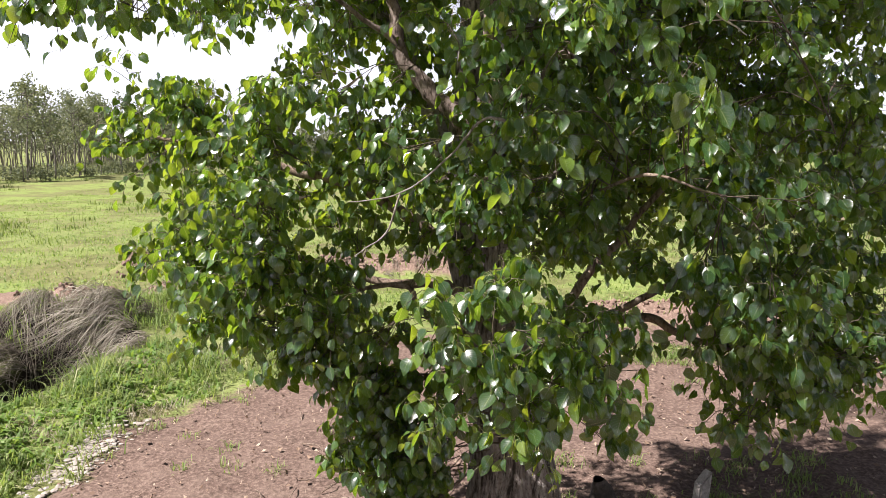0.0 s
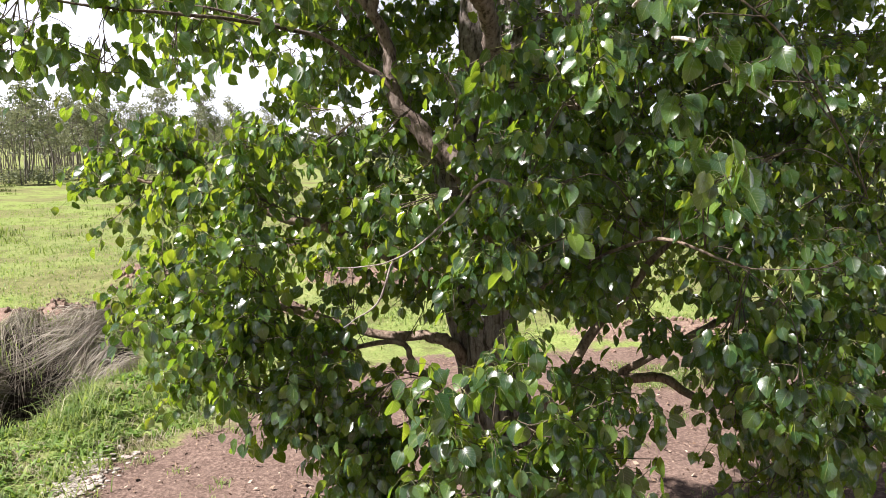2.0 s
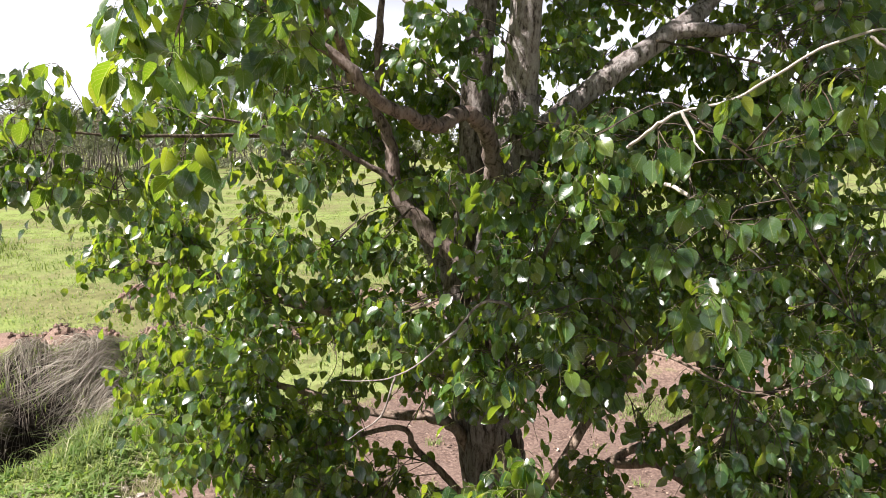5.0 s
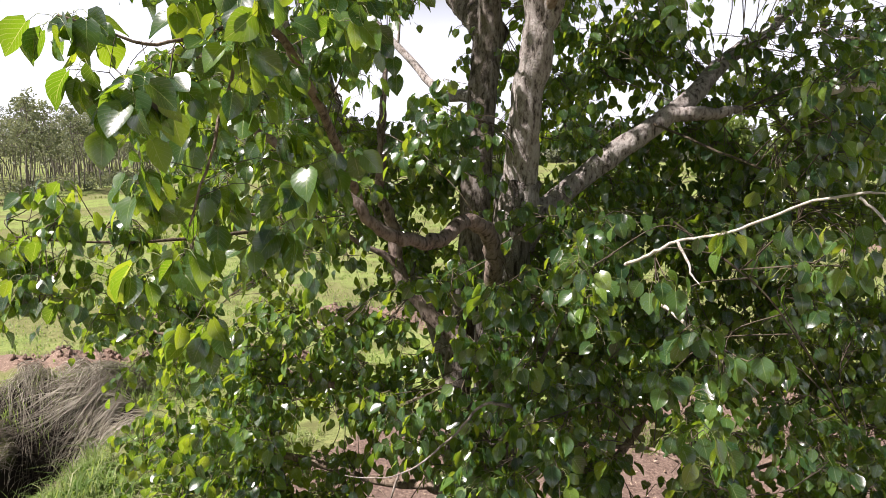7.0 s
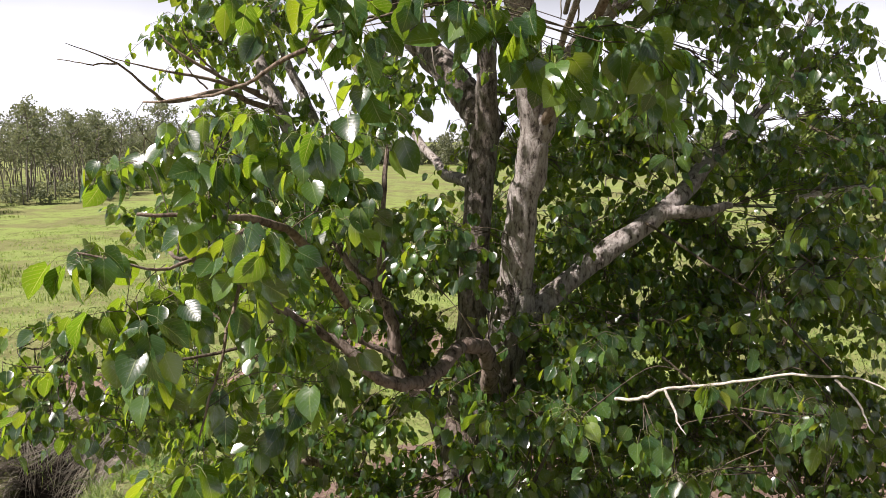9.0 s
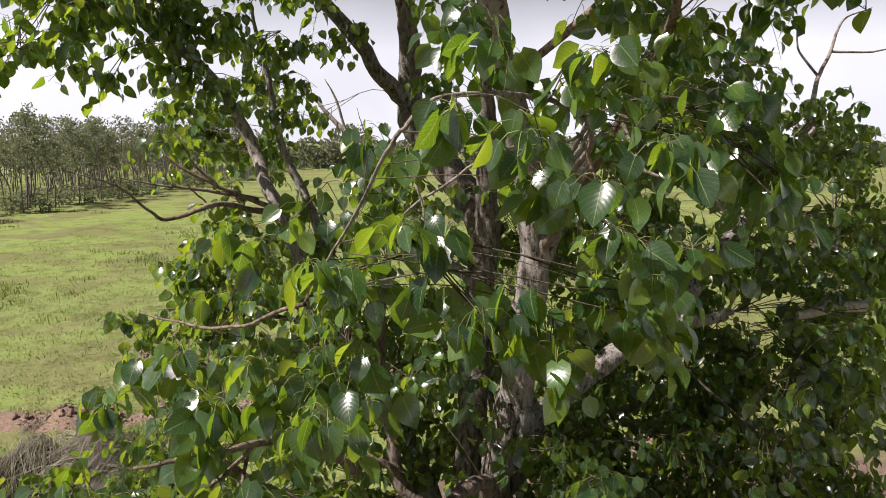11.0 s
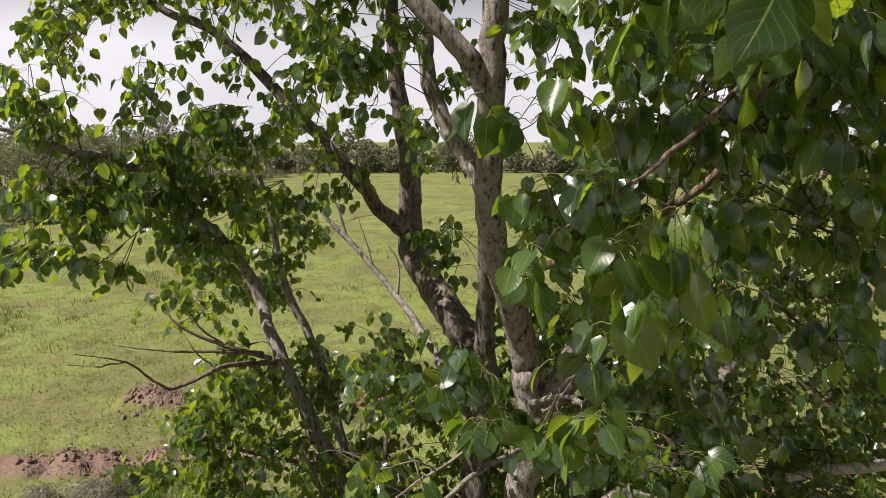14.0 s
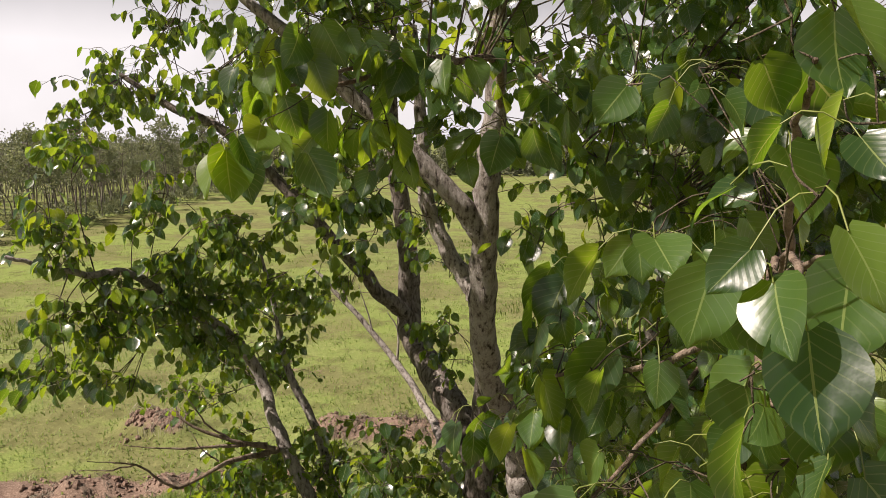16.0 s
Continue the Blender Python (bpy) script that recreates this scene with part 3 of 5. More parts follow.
# pale stones along the edge of the yard
stones_v, stones_f = [], []
for k in range(1500):
    u = rg.uniform(0, 1)
    sx, sy = -4.15 + 0.1 * u + rg.normal(0, 0.15), 6.0 + 3.0 * u + rg.normal(0, 0.15)
    if math.sin(2.6 * sy + 1.0) + 0.5 * math.sin(7.1 * sy + 3 * sx) < -0.1 and k > 160:
        continue
    r = rg.uniform(0.010, 0.030) if k > 160 else rg.uniform(0.03, 0.052)
    bm = bmesh.new()
    bmesh.ops.create_icosphere(bm, subdivisions=1, radius=r)
    pts = np.array([v.co[:] for v in bm.verts]) * (1 + rg.normal(0, 0.13, (len(bm.verts), 1))) * np.array([1.2, 1.0, 0.45]) * rg.uniform(0.7, 1.3, 3)
    tri = np.array([[v.index for v in f.verts] for f in bm.faces])
    bm.free()
    pts = pts + np.array([sx, sy, float(ground_height(sx, sy)) + r * 0.1])
    if r > 0.033:
        mesh_object("stone", pts, tri, M_STONE, ground, False)
    else:
        stones_f.append(tri + sum(len(s) for s in stones_v))
        stones_v.append(pts)
tagged(mesh_object("stone_chips", np.vstack(stones_v), np.vstack(stones_f), M_STONE, None, False), "small pale stone chips along the edge of the dirt yard", "stones", kind="stuff")

# leaf litter and bits of straw on the dirt
n = 5200
x, y = scatter(rg, n, -4.0, 8.5, 5.0, 12.5, lambda x, y: yard_edge(x, y) > -0.1)
n = len(x)
az, sz = rg.uniform(0, 6.28, n), rg.uniform(0.01, 0.04, n) * rg.choice([0.4, 0.6, 1.1], n)
c, s = np.cos(az) * sz, np.sin(az) * sz
z = ground_height(x, y) + 0.03
lw = rg.uniform(0.15, 0.7, n)
tl = rg.normal(0, 0.012, (4, n))
v = np.stack([np.stack([x - c, y - s, z + tl[0]], -1), np.stack([x + s * lw, y - c * lw, z + tl[1]], -1), np.stack([x + c, y + s, z + tl[2]], -1), np.stack([x - s * lw, y + c * lw, z + tl[3]], -1)], 1).reshape(-1, 3)
tagged(mesh_object("leaf_litter", v, np.arange(4 * n).reshape(-1, 4), M_LITTER, None, False), "dry fallen leaves and chaff strewn on the dirt", "leaf litter", kind="stuff")
sticks = []
for k in range(46):
    if k < 24:
        a, b = rg.normal(-0.7, 0.5), rg.normal(6.3, 0.5)
    else:
        a, b = rg.uniform(-3, 6), rg.uniform(6, 11)
    w, l = rg.uniform(0, 6.28), rg.uniform(0.12, 0.5)
    h0 = float(ground_height(a, b)) + 0.02
    sticks.append((smooth_line([(a, b, h0), (a + l / 2 * math.cos(w) + rg.normal(0, 0.03), b + l / 2 * math.sin(w), h0 + 0.03), (a + l * math.cos(w), b + l * math.sin(w), h0)], 4), (0.007, 0.004)))
for line, radii in sticks:
    tagged(rods("stick", [(line, radii)], M_TWIG, None, 5), "thin broken brown twig lying on the bare dirt", "stick", "broken twigs on the dirt")

# weathered stub post and a dark stump beside the trunk
def post_thing():
    bm = bmesh.new()
    bmesh.ops.create_cube(bm, size=1.0)
    bmesh.ops.scale(bm, vec=(0.13, 0.10, 0.55), verts=bm.verts)
    bmesh.ops.bevel(bm, geom=bm.edges[:], offset=0.015, segments=2, affect="EDGES")
    for v_ in bm.verts:
        if v_.co.z > 0:
            v_.co.z += 0.05 * math.sin(20 * v_.co.x) + 0.25 * v_.co.x
    me = bpy.data.meshes.new("stub_post")
    bm.to_mesh(me)
    bm.free()
    me.materials.append(M_POST)
    ob = new("stub_post", me)
    ob.matrix_world = pose(2.42, 6.15, 0.22, 0, 6, 25)
    return tagged(ob, "weathered grey wooden stub post in the shaded grass", "post")


post_thing()
rs = np.random.default_rng(5)
v, f, cap = tube(smooth_line([(1.45, 5.9, -0.05), (1.42, 5.9, 0.2), (1.44, 5.88, 0.42), (1.4, 5.86, 0.62)], 5), (0.17, 0.15, 0.12, 0.05), 12, rs, 0.25)
tagged(mesh_object("stump", v[:-1], f, M_STUMP), "blackened ragged stump standing beside the tree trunk", "stump")


# ---- far woods ----
def leaf_cards(rng, centres, radii, count, size):
    """Small leaf clumps, as bent diamonds, in uneven balls round the centres."""
    vs = []
    for (cx, cy, cz), r in zip(centres, radii):
        d = unit(rng.normal(0, 1, (count, 3)))
        p = np.array([cx, cy, cz]) + d * (r * rng.uniform(0.25, 1.0, (count, 1)) ** 0.6) * np.array([1, 1, 0.75])
        a = unit(rng.normal(0, 1, (count, 3))) * (size * rng.uniform(0.5, 1.3, (count, 1)))
        b = unit(np.cross(a, rng.normal(0, 1, (count, 3)))) * (size * rng.uniform(0.3, 0.7, (count, 1)))
        bend = unit(np.cross(a, b)) * size * 0.3
        vs.append(np.stack([p - a, p - b + bend, p + a, p + b + bend], 1).reshape(-1, 3))
    v = np.vstack(vs)
    return v, np.arange(len(v)).reshape(-1, 4)


def far_tree(name, seed, height, spread_, leaf_mat, bare, label, cards=20, size=0.16):
    """Tapered trunk with limbs and a ragged crown; base at the origin."""
    rng = np.random.default_rng(seed)
    top = np.array([rng.normal(0, 0.4), rng.normal(0, 0.4), height * 0.93])
    trunk_line = smooth_line([(0, 0, -0.2), top * 0.35 + rng.normal(0, 0.22, 3) * (1, 1, 0), top * 0.7 + rng.normal(0, 0.35, 3) * (1, 1, 0), top], 4)
    rd = [(trunk_line, (0.075, 0.05, 0.015))]
    centres, radii = [], []
    for k in range(11):
        u = rng.uniform(bare, 0.98)
        a = trunk_line[int(u * (len(trunk_line) - 1))]
        w = rng.uniform(0, 6.28)
        l = spread_ * rng.uniform(0.4, 1.0) * (1.15 - 0.6 * u)
        e = a + np.array([math.cos(w) * l, math.sin(w) * l, l * rng.uniform(0.4, 1.1)])
        rd.append((smooth_line([a, (a + e) / 2 + np.array([0, 0, -0.1]), e], 3), (0.045, 0.012)))
        centres += [e, (a + 2 * e) / 3 + rng.normal(0, 0.25, 3)]
        radii += [rng.uniform(0.45, 0.85), rng.uniform(0.35, 0.6)]
    ob = empty_thing(name, label, "tree", "trees along the wood edge")
    rods("trunk", rd, M_FAR_TRUNK, ob, 6)
    v, f = leaf_cards(rng, centres, radii, cards, size)
    mesh_object("crown", v, f, leaf_mat, ob, False)
    return ob


rw = np.random.default_rng(21)
kinds = [far_tree("wood_tree", 30 + k, h, s, M_FAR_LEAF, b, "slender dark-trunked tree with a thin grey-green crown") for k, (h, s, b) in enumerate(
    ((8.2, 2.0, 0.5), (9.0, 2.2, 0.52), (7.4, 1.7, 0.45), (9.8, 1.9, 0.55), (8.6, 1.5, 0.55), (6.8, 1.8, 0.42)))]


def wood_place(k):
    yy = 50 + 112 * (k / 95) ** 1.15 + rw.uniform(-0.8, 0.8)
    return -36.5 - rw.uniform(0, 4.5) - (3.0 if yy < 60 else 0) + 0.02 * (yy - 60), yy


for k in range(96):
    xx, yy = wood_place(k)
    mtx = pose(xx, yy, 0, 0, 0, rw.uniform(0, 360)) @ Matrix.Scale(rw.uniform(0.78, 1.22), 4)
    if k < len(kinds):
        kinds[k].matrix_world = mtx
    else:
        copy_thing(kinds[int(rw.integers(len(kinds)))], mtx)

# deeper rows of the wood, uncountable
rods_, cs, rr = [], [], []
for k in range(520):
    yy = rw.uniform(46, 168)
    xx = -41 - rw.uniform(0, 26)
    h = rw.uniform(5.5, 9.4)
    rods_.append((np.array([(xx, yy, -0.2), (xx + rw.normal(0, 0.4), yy + rw.normal(0, 0.4), h * 0.5), (xx + rw.normal(0, 0.7), yy + rw.normal(0, 0.7), h)]), (0.065, 0.045, 0.02)))
    for q_ in range(6):
        cs.append((xx + rw.normal(0, 0.9), yy + rw.normal(0, 0.9), h * rw.uniform(0.3, 1.0)))
        rr.append(rw.uniform(0.6, 1.3))
tagged(rods("wood_trunks", rods_, M_FAR_TRUNK, None, 5), "dense dark tree trunks deep in the wood", "woods", kind="stuff")
v, f = leaf_cards(rw, cs, rr, 13, 0.22)
tagged(mesh_object("wood_foliage", v, f, M_FAR_HAZE, None, False), "thin grey-green foliage of the wood", "woods", kind="stuff")
# scrub along the foot of the wood
cs, rr = [], []
for k in range(420):
    yy = 48 + 114 * (k / 420) + rw.uniform(-1, 1)
    xx = -35.0 - rw.uniform(0, 12) + 0.02 * (yy - 60) - (2.5 if yy < 60 else 0)
    cs.append((xx, yy, rw.uniform(0.1, 0.7)))
    rr.append(rw.uniform(0.5, 1.1))
v, f = leaf_cards(rw, cs, rr, 50, 0.17)
tagged(mesh_object("scrub", v, f, M_FAR_LEAF, None, False), "dull green scrub along the foot of the wood", "scrub", kind="stuff")
# far tree belt behind the pasture
cs, rr = [], []
for k in range(420):
    xx = -40 + 190 * rw.uniform(0, 1)
    yy = 160 + rw.uniform(0, 18) + 0.05 * xx
    h = rw.uniform(5.0, 9.0) * (0.8 + 0.25 * math.sin(xx * 0.21) + 0.12 * math.sin(xx * 0.53))
    for q_ in range(4):
        cs.append((xx + rw.normal(0, 0.8), yy + rw.normal(0, 0.8), h * (0.15 + 0.26 * q_)))
        rr.append(rw.uniform(1.0, 1.7))
v, f = leaf_cards(rw, cs, rr, 22, 0.55)
tagged(mesh_object("far_woods", v, f, M_FAR_HAZE, None, False), "hazy green belt of trees across the far side of the pasture", "woods", kind="stuff")
# nearer light-green trees beyond the yard
for k, (xx, yy, h, s) in enumerate(((22.3, 45, 8.9, 2.0), (19.5, 50, 6.3, 2.6), (26.0, 47, 6.2, 2.8), (31.0, 56, 7.0, 3.0), (15.5, 66, 6.0, 2.6), (24.0, 60, 6.6, 2.8), (36.0, 52, 7.5, 3.0))):
    ob = far_tree("pasture_tree", 60 + k, h, s, M_FAR_LIGHT, 0.25, "light green bushy tree standing in the pasture", 90, 0.26)
    tagged(ob, group="trees in the pasture")
    ob.matrix_world = pose(xx, yy, 0)


# ---- the fig tree ----
rt = np.random.default_rng(7)
tree = empty_thing("fig_tree", "broad many-stemmed fig tree with glossy heart-shaped leaves on bare dirt", "tree")
tree.location = (0.5, 4.8, 0)
WOODY, CARRIERS = [], []     # smoothed lines and their limbs, for hanging the foliage on


def wood(name, points, radii, mat=None, sides=14, label="", carry=True, lump=0.10, steps=8):
    pts = [(p[0] - 0.5, p[1] - 4.8, p[2]) for p in points]
    ob = limb(name, pts, radii, mat or M_BARK, tree, rt, sides, steps, lump, 0.003 if radii[0] < 0.05 else 0.006, label)
    if carry:
        WOODY.append(smooth_line(points, 8))
        CARRIERS.append(ob)
    return ob


# main stem: flared base, leaning a little towards its crown
trunk = wood("trunk", [(0.56, 4.85, -0.1), (0.54, 4.83, 0.35), (0.53, 4.80, 1.1), (0.48, 4.82, 1.9), (0.42, 4.78, 2.6), (0.42, 4.70, 3.4), (0.47, 4.60, 4.2), (0.50, 4.52, 4.7)],
     (0.42, 0.32, 0.27, 0.21, 0.17, 0.145, 0.135, 0.12), M_BARK_TRUNK, 28, "stout grey fissured trunk", True, 0.13, 14)
for points in ([(0.98, 4.62, -0.1), (0.84, 4.62, 0.45), (0.72, 4.64, 1.2), (0.60, 4.68, 1.9), (0.54, 4.70, 2.35)], [(0.12, 4.62, -0.1), (0.24, 4.63, 0.5), (0.33, 4.66, 1.2), (0.38, 4.72, 1.9)], [(0.52, 4.42, -0.1), (0.54, 4.50, 0.5), (0.53, 4.58, 1.1), (0.47, 4.66, 1.7)]):
    wood("root_flare", points, (0.24, 0.17, 0.13, 0.10, 0.06)[:len(points)], M_BARK_TRUNK, 16, "", False, 0.14)
# near-black plug painted as the hollow's shade, with a healed lip round it
hollow = mesh_object("hollow", *[q for q in tube(smooth_line([(0.0, -0.155, 2.64), (0.005, -0.150, 2.56), (0.01, -0.148, 2.46), (0.005, -0.155, 2.36)], 4), (0.012, 0.030, 0.034, 0.010), 12)[:2]], M_HOLLOW, trunk)
tagged(hollow, "near-black hollow in the trunk, shade painted in")
for side in (-1, 1):
    lip = wood("lip", [(0.5 + 0.004, 4.645, 2.66), (0.5 + side * 0.04, 4.64, 2.56), (0.5 + side * 0.046, 4.638, 2.46), (0.5 + side * 0.01, 4.645, 2.35)], (0.014, 0.022, 0.022, 0.014), M_BARK_TRUNK, 8, "", False)
    lip.parent = trunk
wood("limb", [(0.48, 4.56, 4.35), (0.50, 4.50, 4.69), (0.54, 4.45, 5.11), (0.57, 4.42, 5.45), (0.55, 4.38, 5.83), (0.53, 4.36, 6.06), (0.39, 4.12, 6.53), (0.31, 3.92, 6.89), (0.28, 3.80, 7.31), (0.29, 3.66, 7.81), (0.33, 3.60, 8.3), (0.36, 3.6, 9.1)],
     (0.11, 0.10, 0.092, 0.09, 0.084, 0.08, 0.076, 0.07, 0.065, 0.058, 0.045, 0.02), None, 18, "pale grey upright limb blotched with lichen")
# unseen top limbs, added to carry the shading crown
wood("limb", [(0.36, 3.6, 8.9), (0.2, 4.0, 9.6), (-0.3, 4.6, 10.3)], (0.03, 0.022, 0.01), None, 10)
wood("limb", [(0.36, 3.6, 8.9), (0.9, 4.2, 9.7), (1.6, 5.0, 10.2)], (0.03, 0.022, 0.01), None, 10)
wood("limb", [(-0.3, 6.0, 9.0), (-1.0, 5.8, 9.6), (-1.9, 5.4, 9.9)], (0.03, 0.022, 0.01), M_BARK_DARK, 10)
wood("limb", [(0.285, 3.84, 7.30), (0.265, 3.78, 7.44), (0.20, 3.75, 7.58), (0.09, 3.70, 7.72), (-0.17, 3.70, 7.99), (-0.40, 3.70, 8.22), (-0.58, 3.70, 8.39), (-0.9, 3.7, 8.65)], (0.03, 0.05, 0.055, 0.048, 0.044, 0.04, 0.034, 0.02), None, 14)
wood("limb", [(0.57, 4.42, 5.38), (0.62, 4.40, 5.58), (0.70, 4.40, 5.80), (0.87, 4.40, 6.11), (1.10, 4.32, 6.35), (1.25, 4.2, 6.9), (1.3, 4.1, 7.5)], (0.07, 0.07, 0.065, 0.06, 0.05, 0.04, 0.015), None, 14)
wood("limb", [(0.52, 4.66, 4.2), (0.60, 4.70, 4.42), (0.72, 4.75, 4.56), (1.10, 4.80, 4.86), (1.48, 4.87, 5.11), (2.03, 5.38, 5.49), (2.45, 5.95, 5.69), (2.9, 6.45, 5.98), (3.4, 6.9, 6.35)],
     (0.07, 0.072, 0.07, 0.066, 0.06, 0.053, 0.045, 0.037, 0.018), None, 16, "long grey limb slanting outward")
wood("limb", [(1.46, 4.86, 5.10), (1.66, 4.84, 5.10), (1.82, 4.90, 5.11), (1.95, 4.95, 5.13)], (0.05, 0.042, 0.035, 0.022), None, 10)
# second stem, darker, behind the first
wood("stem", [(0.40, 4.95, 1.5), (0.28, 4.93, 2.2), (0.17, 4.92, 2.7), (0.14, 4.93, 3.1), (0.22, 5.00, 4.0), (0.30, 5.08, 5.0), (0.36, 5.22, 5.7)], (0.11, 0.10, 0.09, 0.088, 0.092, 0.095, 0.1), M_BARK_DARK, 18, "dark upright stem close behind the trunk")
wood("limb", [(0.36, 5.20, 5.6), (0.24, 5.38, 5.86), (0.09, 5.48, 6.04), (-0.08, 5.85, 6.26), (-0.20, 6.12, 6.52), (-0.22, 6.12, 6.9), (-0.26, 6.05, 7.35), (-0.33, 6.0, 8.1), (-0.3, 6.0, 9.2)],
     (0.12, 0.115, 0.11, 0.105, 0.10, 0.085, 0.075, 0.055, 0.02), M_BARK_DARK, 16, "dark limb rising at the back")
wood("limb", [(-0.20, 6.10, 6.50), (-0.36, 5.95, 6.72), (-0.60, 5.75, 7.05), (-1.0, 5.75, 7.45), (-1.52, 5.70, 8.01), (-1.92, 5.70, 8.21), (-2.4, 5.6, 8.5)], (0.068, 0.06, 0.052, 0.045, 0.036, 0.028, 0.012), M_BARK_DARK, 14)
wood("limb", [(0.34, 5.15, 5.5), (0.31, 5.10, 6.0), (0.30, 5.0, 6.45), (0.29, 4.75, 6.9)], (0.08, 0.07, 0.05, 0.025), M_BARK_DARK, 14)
wood("limb", [(0.32, 4.30, 6.75), (0.28, 4.34, 6.95), (0.20, 4.4, 7.12), (0.08, 4.45, 7.35), (-0.02, 4.5, 7.6), (-0.06, 4.55, 8.0), (-0.1, 4.6, 8.6)], (0.05, 0.052, 0.05, 0.047, 0.045, 0.04, 0.02), None, 14)
# low forked limb over the front
wood("limb", [(0.41, 4.62, 3.15), (0.32, 4.48, 3.50), (0.10, 4.52, 3.74), (-0.07, 4.60, 3.92), (-0.25, 4.64, 4.16), (-0.31, 4.65, 4.40), (-0.37, 4.65, 4.59), (-0.53, 4.65, 4.78), (-0.66, 4.60, 5.0), (-0.8, 4.5, 5.4)],
     (0.066, 0.062, 0.058, 0.054, 0.048, 0.040, 0.030, 0.021, 0.016, 0.008), M_BARK_BROWN, 14, "forked brown limb in front of the trunk")
wood("limb", [(-0.37, 4.65, 4.57), (-0.33, 4.65, 4.81), (-0.33, 4.70, 5.04), (-0.3, 4.8, 5.5)], (0.032, 0.028, 0.025, 0.012), M_BARK_BROWN, 10)
wood("limb", [(-0.22, 4.64, 4.13), (-0.32, 4.62, 4.23), (-0.44, 4.58, 4.30), (-0.7, 4.45, 4.45), (-1.2, 4.2, 4.55)], (0.026, 0.022, 0.016, 0.012, 0.006), M_BARK_BROWN, 8)
wood("limb", [(0.40, 4.55, 3.75), (0.34, 4.25, 4.12), (0.30, 4.05, 4.36), (0.24, 3.83, 4.48), (0.16, 3.67, 4.53), (0.04, 3.45, 4.47), (-0.07, 3.20, 4.51), (-0.20, 3.10, 4.60), (-0.35, 3.05, 4.75), (-0.53, 2.95, 4.90), (-0.74, 2.90, 5.05), (-0.95, 2.85, 5.15)],
     (0.055, 0.050, 0.046, 0.040, 0.036, 0.033, 0.028, 0.024, 0.020, 0.016, 0.012, 0.006), M_BARK_BROWN, 12, "crooked reddish-brown branch")
wood("limb", [(0.50, 4.5, 4.10), (0.58, 4.25, 4.02), (0.68, 4.05, 4.04), (0.74, 3.95, 4.02)], (0.03, 0.027, 0.024, 0.017), M_BARK_BROWN, 8)
# low spreading limbs
wood("limb", [(0.52, 4.70, 1.75), (0.70, 4.62, 2.15), (1.05, 4.70, 2.70), (1.26, 4.80, 2.88), (1.51, 4.90, 3.18), (1.9, 5.0, 3.6)], (0.04, 0.034, 0.029, 0.026, 0.021, 0.012), M_TWIG, 12, "brown low spreading limb")
wood("limb", [(0.52, 4.68, 1.80), (0.75, 4.62, 2.12), (1.15, 4.60, 2.41), (1.37, 4.60, 2.54), (1.77, 4.70, 2.70), (1.96, 4.70, 2.74), (2.5, 4.8, 2.9)], (0.033, 0.029, 0.026, 0.023, 0.02, 0.017, 0.008), M_TWIG, 12)
wood("limb", [(1.12, 4.60, 2.39), (1.38, 4.50, 2.43), (1.54, 4.40, 2.35), (1.8, 4.2, 2.3)], (0.035, 0.03, 0.025, 0.012), M_TWIG, 8)
wood("limb", [(0.35, 4.85, 2.1), (0.22, 4.80, 2.36), (0.11, 4.80, 2.51), (-0.08, 4.90, 2.55), (-0.32, 5.00, 2.54), (-0.9, 5.0, 2.7), (-1.6, 4.9, 2.9)], (0.05, 0.045, 0.04, 0.035, 0.032, 0.025, 0.012), M_TWIG, 10)
wood("limb", [(0.33, 4.75, 1.9), (0.16, 4.62, 2.15), (0.0, 4.60, 2.36), (-0.14, 4.60, 2.51), (-0.25, 4.60, 2.62), (-0.8, 4.3, 2.6)], (0.03, 0.025, 0.022, 0.02, 0.018, 0.01), M_TWIG, 8)
wood("limb", [(0.25, 4.9, 2.6), (-0.1, 4.95, 2.95), (-0.5, 4.95, 3.2), (-1.0, 5.0, 3.35), (-1.5, 5.1, 3.5), (-2.1, 5.25, 3.6)], (0.05, 0.045, 0.035, 0.03, 0.022, 0.01), M_TWIG, 10)
wood("limb", [(0.5, 4.6, 1.5), (0.45, 4.2, 1.9), (0.40, 3.7, 2.25), (0.3, 3.2, 2.5)], (0.045, 0.035, 0.028, 0.012), M_TWIG, 8)
wood("limb", [(0.5, 4.5, 2.9), (0.8, 4.1, 3.2), (1.1, 3.7, 3.4), (1.4, 3.4, 3.3)], (0.014, 0.011, 0.009, 0.005), M_TWIG, 8)
wood("limb", [(-0.7, 4.45, 4.45), (-1.0, 4.0, 4.45), (-1.4, 3.7, 4.45), (-1.9, 3.5, 4.5)], (0.012, 0.010, 0.007, 0.004), M_FINE_TWIG, 8)
# back limbs, added to carry mostly unseen boughs that shade the ground
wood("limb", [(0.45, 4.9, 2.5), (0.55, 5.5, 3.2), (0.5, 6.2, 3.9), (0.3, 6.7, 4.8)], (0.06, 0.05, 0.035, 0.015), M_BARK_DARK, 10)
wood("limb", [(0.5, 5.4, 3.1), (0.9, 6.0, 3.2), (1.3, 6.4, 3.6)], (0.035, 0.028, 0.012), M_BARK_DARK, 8)
